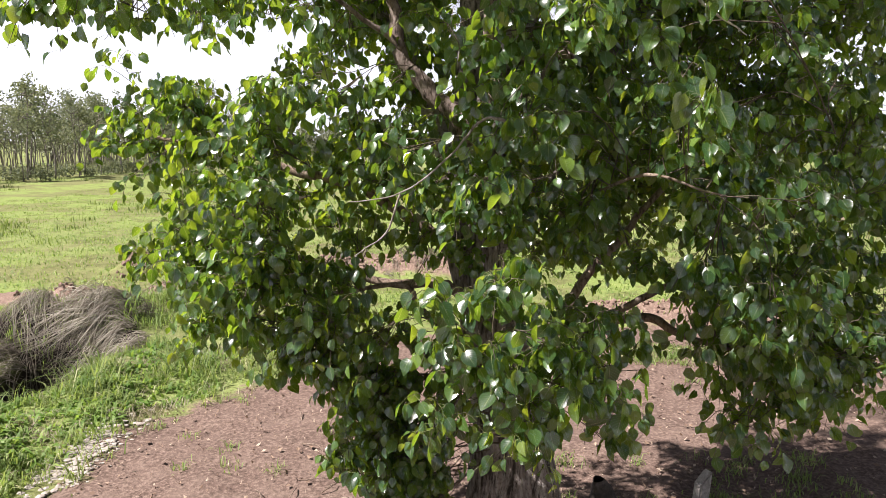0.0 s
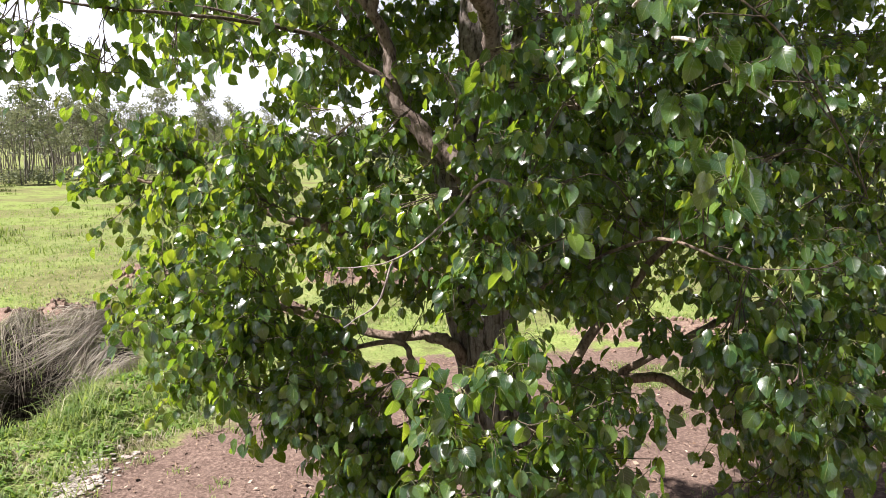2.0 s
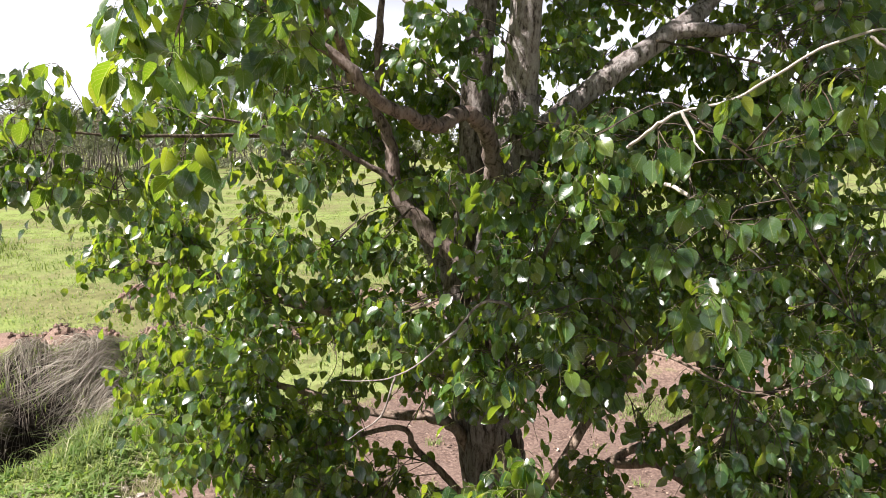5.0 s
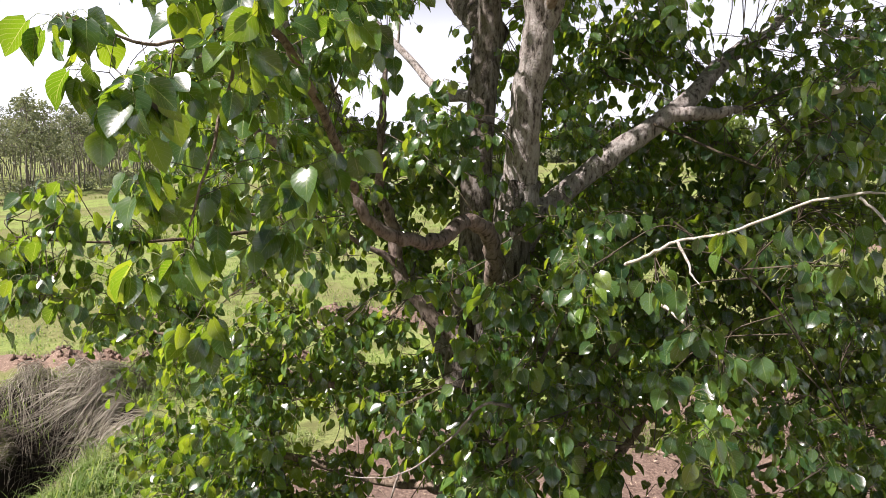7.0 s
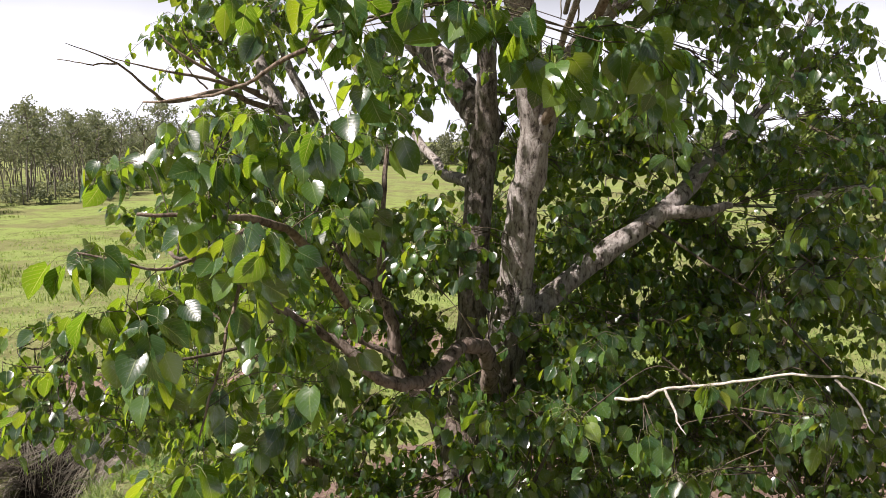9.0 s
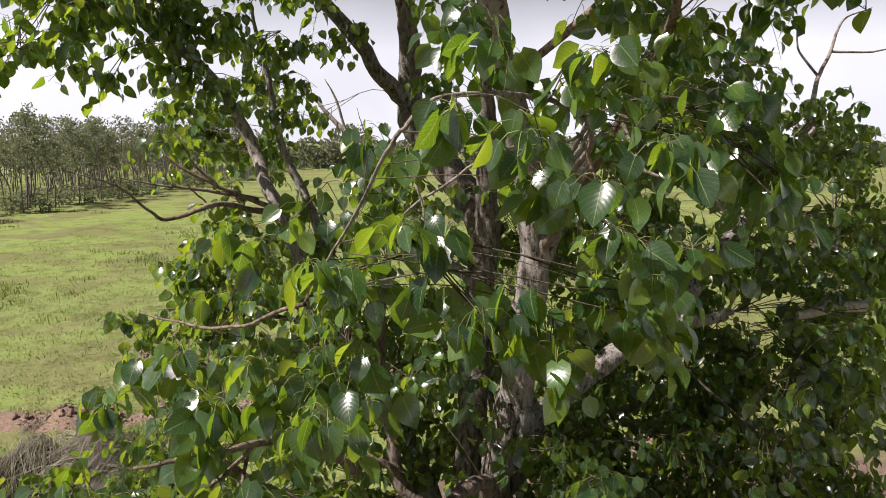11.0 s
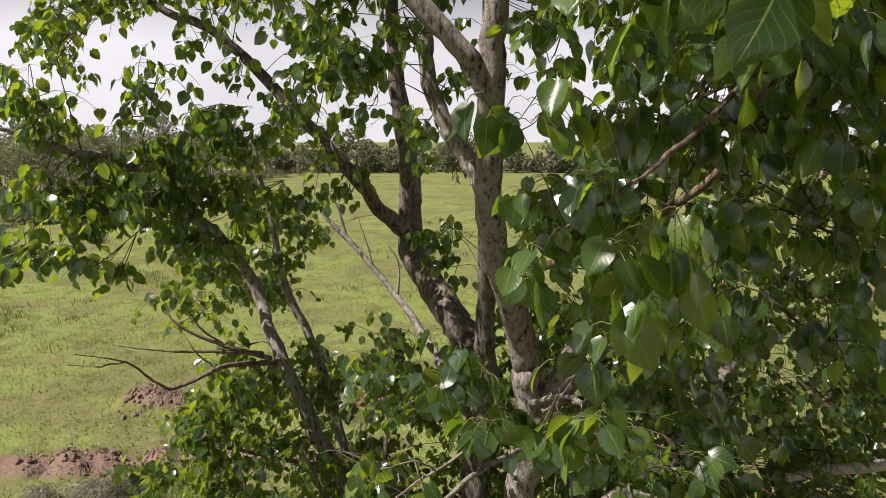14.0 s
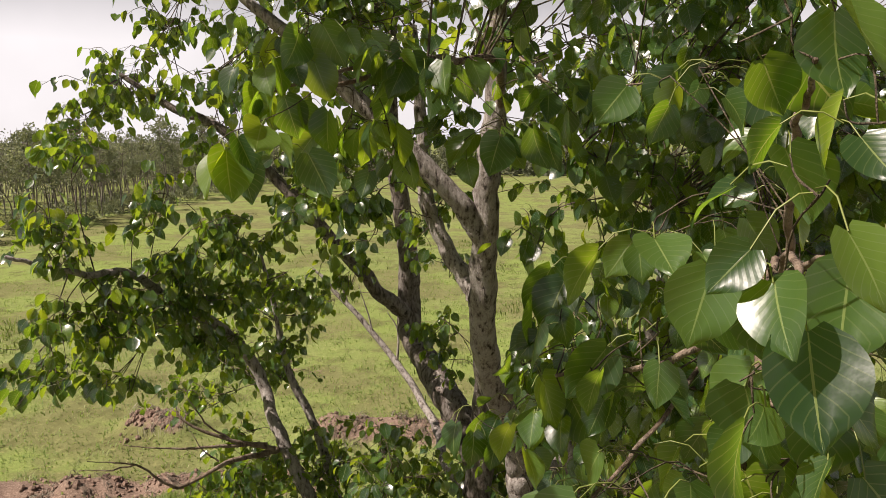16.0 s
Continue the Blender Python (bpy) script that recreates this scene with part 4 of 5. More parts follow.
# slim leaning stem with the dead spray
wood("stem", [(0.20, 5.0, 3.0), (-0.1, 5.2, 3.9), (-0.5, 5.25, 4.6), (-0.75, 5.22, 5.0), (-0.92, 5.20, 5.31), (-1.11, 5.20, 5.80), (-1.29, 5.42, 6.17), (-1.43, 5.20, 6.59), (-1.69, 4.80, 6.92), (-1.81, 4.50, 7.15), (-1.95, 4.20, 7.2), (-2.2, 4.0, 7.35)],
     (0.075, 0.07, 0.065, 0.06, 0.052, 0.046, 0.042, 0.036, 0.03, 0.024, 0.018, 0.01), M_BARK, 12, "slim leaning brown stem")
wood("limb", [(-0.6, 5.3, 4.8), (-0.83, 5.50, 5.48), (-0.98, 5.60, 5.89), (-1.12, 5.60, 6.20), (-1.21, 5.60, 6.72), (-1.3, 5.6, 7.2)], (0.04, 0.035, 0.032, 0.028, 0.022, 0.01), M_BARK, 10)
wood("limb", [(0.40, 4.9, 4.0), (0.75, 5.4, 3.9), (1.07, 5.70, 4.00), (1.46, 5.70, 4.17), (1.9, 5.8, 4.3)], (0.05, 0.045, 0.042, 0.038, 0.015), M_DEAD, 10)
# upper limbs reaching forward
wood("limb", [(0.55, 4.38, 5.75), (0.62, 3.6, 6.1), (0.57, 2.90, 6.28), (0.35, 2.50, 6.35), (0.17, 2.30, 6.35), (0.03, 2.10, 6.33), (-0.07, 2.10, 6.24), (-0.23, 2.30, 5.97), (-0.33, 2.3, 5.8)], (0.022, 0.015, 0.010, 0.008, 0.007, 0.006, 0.005, 0.004, 0.002), M_DEAD, 8)
wood("limb", [(0.40, 4.1, 6.55), (0.8, 3.3, 6.9), (0.92, 2.60, 7.2), (0.84, 2.20, 7.48), (0.74, 1.75, 7.66), (0.66, 1.4, 7.78)], (0.022, 0.018, 0.014, 0.011, 0.008, 0.004), M_TWIG, 8)
wood("limb", [(0.33, 3.6, 8.1), (0.25, 2.8, 8.2), (0.1, 2.2, 8.15), (-0.2, 1.9, 8.05)], (0.018, 0.013, 0.009, 0.004), M_TWIG, 8)
wood("limb", [(-0.35, 3.62, 4.65), (-0.45, 3.0, 5.1), (-0.55, 2.5, 5.3), (-0.8, 2.25, 5.35)], (0.022, 0.018, 0.012, 0.005), M_TWIG, 8)
wood("limb", [(0.6, 4.4, 5.6), (0.85, 3.7, 6.3), (0.8, 2.8, 6.6), (0.6, 2.1, 6.85)], (0.03, 0.024, 0.016, 0.006), M_TWIG, 8)

wood("limb", [(1.05, 3.4, 4.58), (1.35, 3.3, 4.35), (1.65, 3.35, 4.0), (1.95, 3.5, 3.6)], (0.005, 0.005, 0.004, 0.003), M_FINE_TWIG, 7)
wood("limb", [(1.35, 4.8, 5.03), (1.5, 4.3, 4.9), (1.65, 3.8, 4.75), (1.85, 3.45, 4.5)], (0.008, 0.007, 0.006, 0.004), M_FINE_TWIG, 7)
wood("limb", [(-0.72, 5.22, 4.95), (-1.1, 5.2, 5.05), (-1.5, 5.25, 5.1), (-1.95, 5.35, 5.05)], (0.02, 0.017, 0.013, 0.006), M_FINE_TWIG, 7)


# unseen limbs added overhead to carry the shading sprays
for points in ([(0.36, 3.6, 8.9), (0.2, 2.6, 9.3), (-0.2, 1.6, 9.4), (-0.7, 0.9, 9.3)], [(0.33, 3.3, 9.0), (-0.3, 2.3, 9.0), (-0.5, 1.3, 9.0)], [(0.3, 2.9, 9.15), (0.5, 2.0, 9.2), (0.2, 1.2, 9.2)]):
    wood("limb", points, (0.022, 0.015, 0.010, 0.005)[:len(points)], M_BARK_BROWN, 8)
# thin leafy branches that carry the clusters at arm's length
for points in ([(0.74, 1.75, 7.66), (0.58, 1.4, 7.78), (0.46, 1.15, 7.76), (0.38, 1.0, 7.70)], [(0.58, 1.4, 7.78), (0.48, 1.2, 7.95), (0.42, 1.05, 8.02)], [(0.60, 1.45, 7.76), (0.45, 1.3, 7.68), (0.33, 1.3, 7.63), (0.24, 1.38, 7.60)],
               [(0.50, 1.3, 7.70), (0.42, 1.15, 7.56), (0.36, 1.1, 7.48)], [(0.84, 2.2, 7.48), (0.6, 2.0, 7.3), (0.42, 1.85, 7.18), (0.3, 1.85, 7.1)], [(0.92, 2.6, 7.2), (0.75, 2.4, 7.3), (0.5, 2.3, 7.35)],
               [(0.36, 3.5, 8.35), (0.5, 3.05, 8.15), (0.9, 2.85, 8.15)], [(0.45, 3.2, 8.2), (0.55, 2.8, 7.85), (0.8, 2.75, 7.7)], [(0.1, 2.2, 8.15), (-0.1, 2.0, 8.12), (-0.3, 1.95, 8.05)], [(-0.55, 2.5, 5.3), (-0.75, 2.3, 5.2), (-0.95, 2.2, 5.25)], [(-0.55, 2.5, 5.3), (-0.6, 2.35, 5.0), (-0.66, 2.25, 4.7)], [(-0.33, 2.3, 5.8), (-0.6, 2.45, 5.7), (-0.95, 2.7, 5.68)]):
    wood("limb", points, (0.007, 0.005, 0.003), M_TWIG, 7)


BARE = []


def dead_spray(points, radii, label="", mat=None):
    """A bare branch; without a label it is a twig of the one before."""
    ob = wood("dead_branch" if label else "twig", points, radii, mat or M_DEAD, 7, label, False, 0.05, 6)
    if label:
        BARE.append(ob)
    else:
        ob.parent = BARE[-1]


dead_spray([(-1.10, 5.15, 5.77), (-1.21, 5.00, 5.81), (-1.33, 4.80, 5.87), (-1.57, 4.60, 5.81), (-1.65, 4.50, 5.85), (-1.81, 4.45, 5.99), (-2.02, 4.30, 6.08)], (0.024, 0.02, 0.017, 0.012, 0.009, 0.006, 0.002), "bare grey dead branch", M_TWIG)
dead_spray([(-1.11, 5.05, 5.82), (-1.36, 4.90, 5.95), (-1.60, 4.80, 6.10), (-1.70, 4.80, 6.21)], (0.018, 0.013, 0.009, 0.003), "", M_TWIG)
dead_spray([(-1.15, 5.02, 5.86), (-1.47, 4.80, 5.95), (-1.69, 4.70, 5.98), (-1.95, 4.6, 6.05)], (0.015, 0.010, 0.006, 0.002), "", M_TWIG)
dead_spray([(-1.40, 4.75, 5.87), (-1.5, 4.7, 5.99), (-1.56, 4.7, 6.1)], (0.006, 0.004, 0.001), "", M_TWIG)
dead_spray([(0.83, 3.35, 4.40), (0.88, 3.13, 4.49), (0.97, 3.10, 4.54), (1.13, 3.03, 4.58), (1.25, 2.80, 4.68), (1.36, 2.60, 4.75), (1.47, 2.55, 4.75), (1.62, 2.50, 4.70)], (0.008, 0.007, 0.006, 0.006, 0.005, 0.0045, 0.003, 0.0015), "bleached white bare twig", M_BLEACHED)
dead_spray([(0.97, 3.10, 4.54), (1.00, 3.05, 4.46), (1.03, 3.00, 4.38)], (0.006, 0.005, 0.002), "", M_BLEACHED)
dead_spray([(1.38, 2.60, 4.75), (1.45, 2.57, 4.66), (1.5, 2.55, 4.58)], (0.005, 0.004, 0.002), "", M_BLEACHED)
dead_spray([(0.95, 3.2, 4.25), (1.00, 3.00, 4.19), (1.12, 2.95, 4.07), (1.24, 2.90, 3.98)], (0.009, 0.008, 0.006, 0.002), "", M_BLEACHED)
dead_spray([(0.38, 3.7, 3.62), (0.33, 3.60, 3.67), (0.22, 3.60, 3.68), (0.06, 3.60, 3.49), (-0.18, 3.60, 3.30), (-0.46, 3.70, 3.25)], (0.008, 0.009, 0.007, 0.005, 0.004, 0.002), "weathered bare twig with a broken stub", M_DEAD)
dead_spray([(-0.18, 3.60, 3.30), (-0.26, 3.60, 3.10), (-0.42, 3.60, 2.98)], (0.006, 0.005, 0.002), "", M_DEAD)
dead_spray([(-0.28, 2.85, 5.88), (-0.12, 2.9, 5.96), (0.02, 2.9, 6.07), (0.23, 2.9, 6.2), (0.40, 2.9, 6.24), (0.52, 2.9, 6.26), (0.59, 2.95, 6.35), (0.62, 3.3, 6.3), (0.60, 3.6, 6.12)], (0.002, 0.004, 0.005, 0.006, 0.006, 0.006, 0.006, 0.008, 0.012), "bare grey twig reaching through the leaves", M_DEAD)
dead_spray([(0.58, 2.92, 6.32), (0.52, 2.88, 6.20), (0.47, 2.86, 6.12), (0.46, 2.85, 5.97)], (0.008, 0.006, 0.004, 0.002), "", M_DEAD)
dead_spray([(0.47, 2.86, 6.14), (0.52, 2.84, 6.04), (0.51, 2.82, 5.92)], (0.005, 0.004, 0.002))
dead_spray([(0.52, 2.9, 6.25), (0.58, 2.88, 6.1), (0.66, 2.86, 5.98)], (0.006, 0.004, 0.002), "", M_TWIG)
dead_spray([(0.02, 2.9, 6.07), (-0.06, 2.86, 6.12), (-0.16, 2.84, 6.11)], (0.004, 0.003, 0.001))
dead_spray([(0.3, 2.9, 6.22), (0.42, 2.85, 6.33), (0.5, 2.82, 6.44)], (0.005, 0.003, 0.001))
dead_spray([(-0.05, 2.9, 6.12), (0.0, 2.88, 5.95), (0.03, 2.86, 5.78)], (0.005, 0.004, 0.002))
dead_spray([(0.62, 2.7, 6.3), (0.68, 2.6, 6.14), (0.78, 2.58, 6.12), (0.88, 2.55, 6.05), (0.93, 2.55, 5.98)], (0.007, 0.006, 0.005, 0.004, 0.002))
dead_spray([(2.19, 4.6, 5.19), (2.45, 4.6, 5.24), (2.81, 4.62, 5.27), (3.3, 4.75, 5.3), (3.75, 4.9, 5.55), (3.6, 5.05, 6.1), (3.28, 5.1, 6.45)], (0.026, 0.033, 0.036, 0.036, 0.03, 0.025, 0.018), "pale bare broken branch", M_BLEACHED)
dead_spray([(2.26, 4.6, 5.21), (2.32, 4.58, 5.28), (2.36, 4.56, 5.36)], (0.012, 0.009, 0.004))
dead_spray([(-1.36, 4.9, 5.95), (-1.5, 4.8, 6.12), (-1.58, 4.75, 6.3)], (0.008, 0.006, 0.002), "", M_TWIG)
dead_spray([(-1.81, 4.45, 5.99), (-1.95, 4.4, 5.98), (-2.1, 4.35, 6.0)], (0.006, 0.004, 0.002), "", M_TWIG)
dead_spray([(2.75, 5.9, 6.0), (2.85, 5.9, 6.45), (3.1, 6.3, 6.75), (3.4, 6.7, 7.0), (3.7, 7.1, 7.33), (4.0, 7.2, 7.45)], (0.026, 0.022, 0.018, 0.014, 0.010, 0.004), "bare grey branch above the leaves", M_DEAD)
dead_spray([(3.1, 6.3, 6.75), (2.95, 6.4, 7.0), (3.0, 6.5, 7.25)], (0.012, 0.008, 0.003))
dead_spray([(3.4, 6.7, 7.0), (3.75, 6.7, 7.0), (4.1, 6.8, 7.1)], (0.012, 0.008, 0.003))
dead_spray([(0.36, 5.3, 5.2), (0.1, 6.0, 5.25), (0.0, 6.6, 5.35), (-0.40, 7.10, 5.79), (-0.91, 7.30, 6.35), (-1.25, 7.40, 6.68)], (0.05, 0.045, 0.04, 0.032, 0.026, 0.012), "thin grey bare branch slanting out behind", M_BARK)
dead_spray([(-0.88, 7.29, 6.32), (-0.96, 7.30, 6.61), (-1.07, 7.30, 6.82)], (0.014, 0.012, 0.004))
dead_spray([(-0.38, 7.08, 5.78), (-0.37, 7.10, 6.1), (-0.47, 7.10, 6.3)], (0.014, 0.010, 0.003))
dead_spray([(-0.37, 7.1, 6.05), (-0.25, 7.1, 6.25), (-0.2, 7.1, 6.4)], (0.007, 0.005, 0.002))
dead_spray([(-0.62, 7.19, 6.02), (-0.68, 7.2, 6.3), (-0.76, 7.2, 6.55)], (0.010, 0.007, 0.002))

# ---- foliage: sprays of twigs, each with drooping leaves on thin stalks ----
ALL_WOOD = np.vstack(WOODY)
OWNER = np.repeat(np.arange(len(WOODY)), [len(q_) for q_ in WOODY])
rl = np.random.default_rng(99)
TWIGS, NODE, BASE, AXIS, FACE, SIZE, NEAR = [], [], [], [], [], [], []


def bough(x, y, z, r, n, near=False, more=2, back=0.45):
    """A leafy bough: a spray, and others added behind it along +y as fill."""
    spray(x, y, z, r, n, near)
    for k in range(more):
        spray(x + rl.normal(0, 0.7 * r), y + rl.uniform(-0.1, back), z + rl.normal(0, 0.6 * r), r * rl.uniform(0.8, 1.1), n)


def spray(x, y, z, r, n, near=False, hang=1.0, size=0):
    """A leafy branchlet about (x, y, z), r metres out, with n leaves; it grows from the nearest limb."""
    c = np.array([x, y, z + (0.04 if near else 0.02)], dtype=float)
    d = ALL_WOOD - c
    root = ALL_WOOD[np.argmin(((d ** 2).sum(1) + np.maximum(d[:, 2], 0) ** 2 * 2 + 0.02) * rl.uniform(1, 1.3, len(d)))]
    gap = np.linalg.norm(c - root)
    midway = (root + c) / 2 + rl.normal(0, 0.02 if near else 0.06, 3) + np.array([0, 0, 0.12 * gap])
    TWIGS.append((smooth_line([root, midway, c], 4), ((0.0012 if near else 0.0028) + (0.0014 if near else 0.0022) * min(gap, 1.2), 0.0011 if near else 0.002)))
    out = c - np.array([0.4, 4.9, z - 0.6])
    out = out / np.linalg.norm(out)
    if not near:
        n = int(1.2 * n)
    count = max(2, n // 7)
    per = int(math.ceil(n / count))
    for k in range(count):
        s = c + rl.normal(0, 0.22 * r, 3)
        w = unit(rl.normal(0, 1, 3) * np.array([1, 1, 0.6]) + out * (0.05 if near else 0.4))
        l = r * (rl.uniform(0.35, 0.95) if near else rl.uniform(0.55, 1.15))
        e = s + w * l + np.array([0, 0, -0.22 * l])
        stem0 = TWIGS[-1 - k][0]
        fork = stem0[int(rl.uniform(0.8 if near else 0.5, 0.999) * len(stem0))]
        line = smooth_line([fork, (fork + e) / 2 + rl.normal(0, 0.006, 3), e], 4) if near else smooth_line([fork, s, s + w * l * 0.55 + np.array([0, 0, 0.03]), e], 2)
        TWIGS.append((line, (0.0016, 0.0009) if near else (0.0032, 0.0014)))
        for q_ in range(per):
            u = 0.35 + 0.65 * (q_ + rl.uniform(0, 0.8)) / per
            at = min(u, 0.999) * (len(line) - 1)
            p = line[int(at)] + (line[int(at) + 1] - line[int(at)]) * (at % 1) + rl.normal(0, 0.008, 3)
            turn = unit(rl.normal(0, 1, 3) * np.array([1, 1, 0.45]) + out * 0.35 + np.array([0, 0, -0.15]))
            stalk = rl.uniform(0.035, 0.085)
            b = p + turn * stalk * np.array([1, 1, 0.6]) + np.array([0, 0, -0.012])
            ax = unit(np.array([0, 0, -1.0]) * hang * rl.uniform(0.6, 1.5) + turn * np.array([0.6, 0.6, 0.2]) + rl.normal(0, 0.25, 3))
            fc = unit(out * np.array([0.30, 0.30, 0]) + turn * 0.35 + np.array([0, 0, 0.6 if hang >= 1 else 1.3]) + unit(rl.normal(0, 1, 3) * np.array([1, 1, 0.3])) * (1.5 if hang < 1 else 0.9 if hang > 1 or not near else 1.2))
            NODE.append(p), BASE.append(b), AXIS.append(ax), FACE.append(fc), NEAR.append(near)
            SIZE.append((size or (0.080 if near else 0.077)) * rl.uniform(0.62, 1.2))


# low left dome
for a in ((-1.60, 4.65, 2.85), (-1.60, 4.95, 2.35), (-1.12, 4.2, 2.47), (-0.88, 4.25, 2.75), (-0.62, 3.95, 2.52), (-0.84, 4.25, 2.30), (-0.40, 4.1, 2.32), (-0.36, 4.5, 1.88), (-0.12, 4.55, 1.45),
          (-0.50, 4.5, 2.88), (-1.28, 4.6, 3.05), (-1.02, 5.0, 3.15), (-0.66, 4.95, 3.35), (-1.06, 4.3, 3.55), (-1.55, 4.3, 2.68), (-1.08, 4.05, 2.70), (-1.08, 4.1, 3.22)):
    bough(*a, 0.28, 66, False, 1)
# includes mostly unseen back boughs, added to shade the ground
for a in ((-1.62, 4.95, 3.5), (-1.85, 5.15, 3.85), (-2.1, 5.25, 3.4), (-1.42, 5.8, 3.85), (-0.65, 4.3, 3.75), (-1.08, 5.8, 4.1), (-1.45, 5.35, 2.75), (-0.85, 5.6, 2.9), (-0.35, 5.2, 3.6), (-1.75, 5.1, 2.75), (-0.25, 4.5, 3.35), (-0.1, 4.5, 2.95), (-1.25, 4.9, 2.5), (-0.75, 4.8, 2.4), (0.6, 5.8, 3.2), (0.2, 5.9, 3.8), (0.9, 6.0, 3.9), (-0.3, 5.8, 4.5), (-2.2, 5.3, 3.74), (-1.68, 5.1, 3.82), (-0.97, 4.45, 3.77), (-2.1, 5.8, 3.0)):
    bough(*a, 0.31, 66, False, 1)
# back of the crown: mostly unseen boughs added to shade the ground, close gaps
for a in ((0.5, 5.7, 4.5), (1.2, 5.6, 3.0), (0.0, 6.2, 3.6), (0.6, 6.4, 3.4), (1.1, 6.5, 3.5), (0.3, 6.5, 4.3), (1.0, 6.6, 4.4), (-0.5, 6.2, 4.6), (-0.9, 6.0, 4.9), (-0.2, 6.5, 4.85), (0.5, 6.8, 4.9), (1.5, 6.0, 2.5), (1.85, 6.3, 2.95), (1.0, 5.4, 2.75), (1.2, 5.8, 2.9), (0.9, 6.0, 2.6), (1.6, 5.9, 3.2), (1.9, 5.6, 3.3), (-0.7, 5.3, 2.1)):
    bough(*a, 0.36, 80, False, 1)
# lowest skirt about the trunk
for a in ((-0.25, 4.4, 1.1), (-0.05, 4.3, 1.2), (0.05, 4.2, 1.65), (-0.35, 4.3, 1.45), (0.1, 4.2, 1.95), (0.0, 4.45, 0.8), (-0.15, 4.6, 0.85), (0.02, 4.35, 1.35), (-0.40, 4.4, 1.75), (-0.25, 4.35, 1.75), (-0.38, 4.4, 1.5), (-0.2, 4.35, 1.5), (-0.35, 4.4, 1.2)):
    bough(*a, 0.22, 50, False, 1, 0.35)
# under the dome, left of the trunk
for a in ((-0.75, 4.3, 2.22), (-0.57, 4.5, 2.21), (-0.35, 4.6, 2.22), (-0.60, 4.3, 1.98), (-0.38, 4.4, 1.98), (-0.95, 4.3, 2.2), (-0.2, 4.4, 2.02)):
    bough(*a, 0.24, 46, False, 1, 0.3)
# front low cluster
for a in ((0.28, 3.25, 2.78), (0.22, 3.1, 2.62), (0.48, 3.0, 2.68), (0.78, 3.4, 2.62), (0.93, 4.0, 2.45), (0.50, 3.2, 2.42), (0.66, 3.4, 2.45), (0.24, 3.15, 2.45), (0.45, 3.15, 2.2), (0.05, 3.8, 2.42)):
    bough(*a, 0.24, 52, False, 1, 0.3)
# left, reaching towards the viewer
for a in ((-1.85, 3.55, 4.25), (-1.50, 3.65, 4.2), (-1.33, 4.12, 4.28), (-0.72, 4.15, 4.3), (-1.80, 3.5, 4.19), (-1.98, 3.65, 4.3), (-1.42, 3.6, 4.17), (-1.05, 4.25, 3.65), (-0.88, 3.95, 4.2), (-0.95, 4.5, 4.5), (-1.47, 3.52, 4.55), (-1.70, 3.47, 4.57), (-1.89, 3.6, 4.54), (-1.95, 3.64, 4.42), (-1.47, 3.73, 4.50), (-0.70, 3.3, 4.55), (-0.58, 3.93, 4.55), (-1.9, 3.63, 4.33), (-2.3, 5.3, 4.1)):
    spray(*a, 0.24, 25)
# high near left cluster
for a in ((-0.87, 2.35, 5.1), (-0.70, 2.23, 5.15), (-0.56, 2.62, 5.17), (-0.32, 2.28, 4.86), (-0.96, 2.22, 5.26), (-0.80, 2.14, 5.12), (-0.67, 2.22, 4.64), (-0.83, 2.7, 5.0), (-0.73, 3.0, 5.1), (-0.45, 2.4, 5.0), (-0.50, 2.25, 5.32), (-0.30, 2.7, 5.33), (-0.68, 2.42, 4.42), (-0.42, 2.5, 4.72), (-0.2, 2.15, 5.6), (-0.35, 2.3, 5.5), (-0.62, 2.5, 4.85), (-0.60, 2.35, 5.3), (-0.9, 2.5, 4.85)):
    spray(a[0], a[1], a[2] - 0.06, 0.18, 21, True, 1.0, 0.086)
for a in ((-0.60, 3.1, 5.25), (-0.35, 3.0, 5.45), (-0.4, 3.6, 5.4), (-0.75, 3.2, 5.55), (-0.55, 3.1, 4.85)):
    bough(*a, 0.24, 36, False, 1, 0.4)
# centre front
for a in ((-0.20, 3.95, 3.5), (-0.08, 4.0, 3.18), (0.28, 3.95, 3.25), (0.46, 3.4, 3.6), (0.33, 4.0, 3.8), (0.45, 3.6, 3.76), (0.72, 3.95, 4.38), (-0.10, 4.3, 4.85), (0.75, 3.9, 3.2), (0.6, 4.1, 3.95), (-0.15, 4.4, 3.62), (0.55, 4.2, 4.5), (0.36, 3.46, 3.3), (0.28, 4.3, 4.0), (0.5, 4.2, 3.55), (0.36, 3.65, 4.2), (0.36, 3.75, 4.1), (0.1, 3.95, 3.19), (0.35, 3.9, 3.1), (0.55, 4.0, 3.2), (0.3, 4.2, 3.38), (0.75, 4.2, 3.0)):
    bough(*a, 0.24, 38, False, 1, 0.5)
# right: slender hanging chains in front
for a in ((0.94, 3.07, 3.97), (1.08, 2.85, 4.06), (1.08, 2.92, 3.70), (0.99, 2.9, 3.82), (0.89, 3.05, 4.34), (1.13, 3.03, 4.50), (1.40, 3.35, 4.43), (1.40, 2.6, 4.63), (1.58, 3.0, 4.44), (0.63, 3.05, 4.43), (1.57, 3.37, 5.07), (1.42, 2.85, 4.50), (1.00, 3.0, 4.20)):
    spray(*a, 0.12, 12, False, 1.3, 0.08)
for a in ((1.38, 3.4, 2.68), (1.59, 3.2, 2.74), (1.45, 3.4, 2.9), (1.52, 3.4, 3.12), (1.42, 3.58, 3.36), (1.30, 3.6, 3.55), (2.08, 3.64, 2.72), (2.0, 3.8, 3.22), (1.7, 3.35, 2.55), (1.35, 3.5, 3.25)):
    bough(*a, 0.20, 36, False, 1, 0.4)
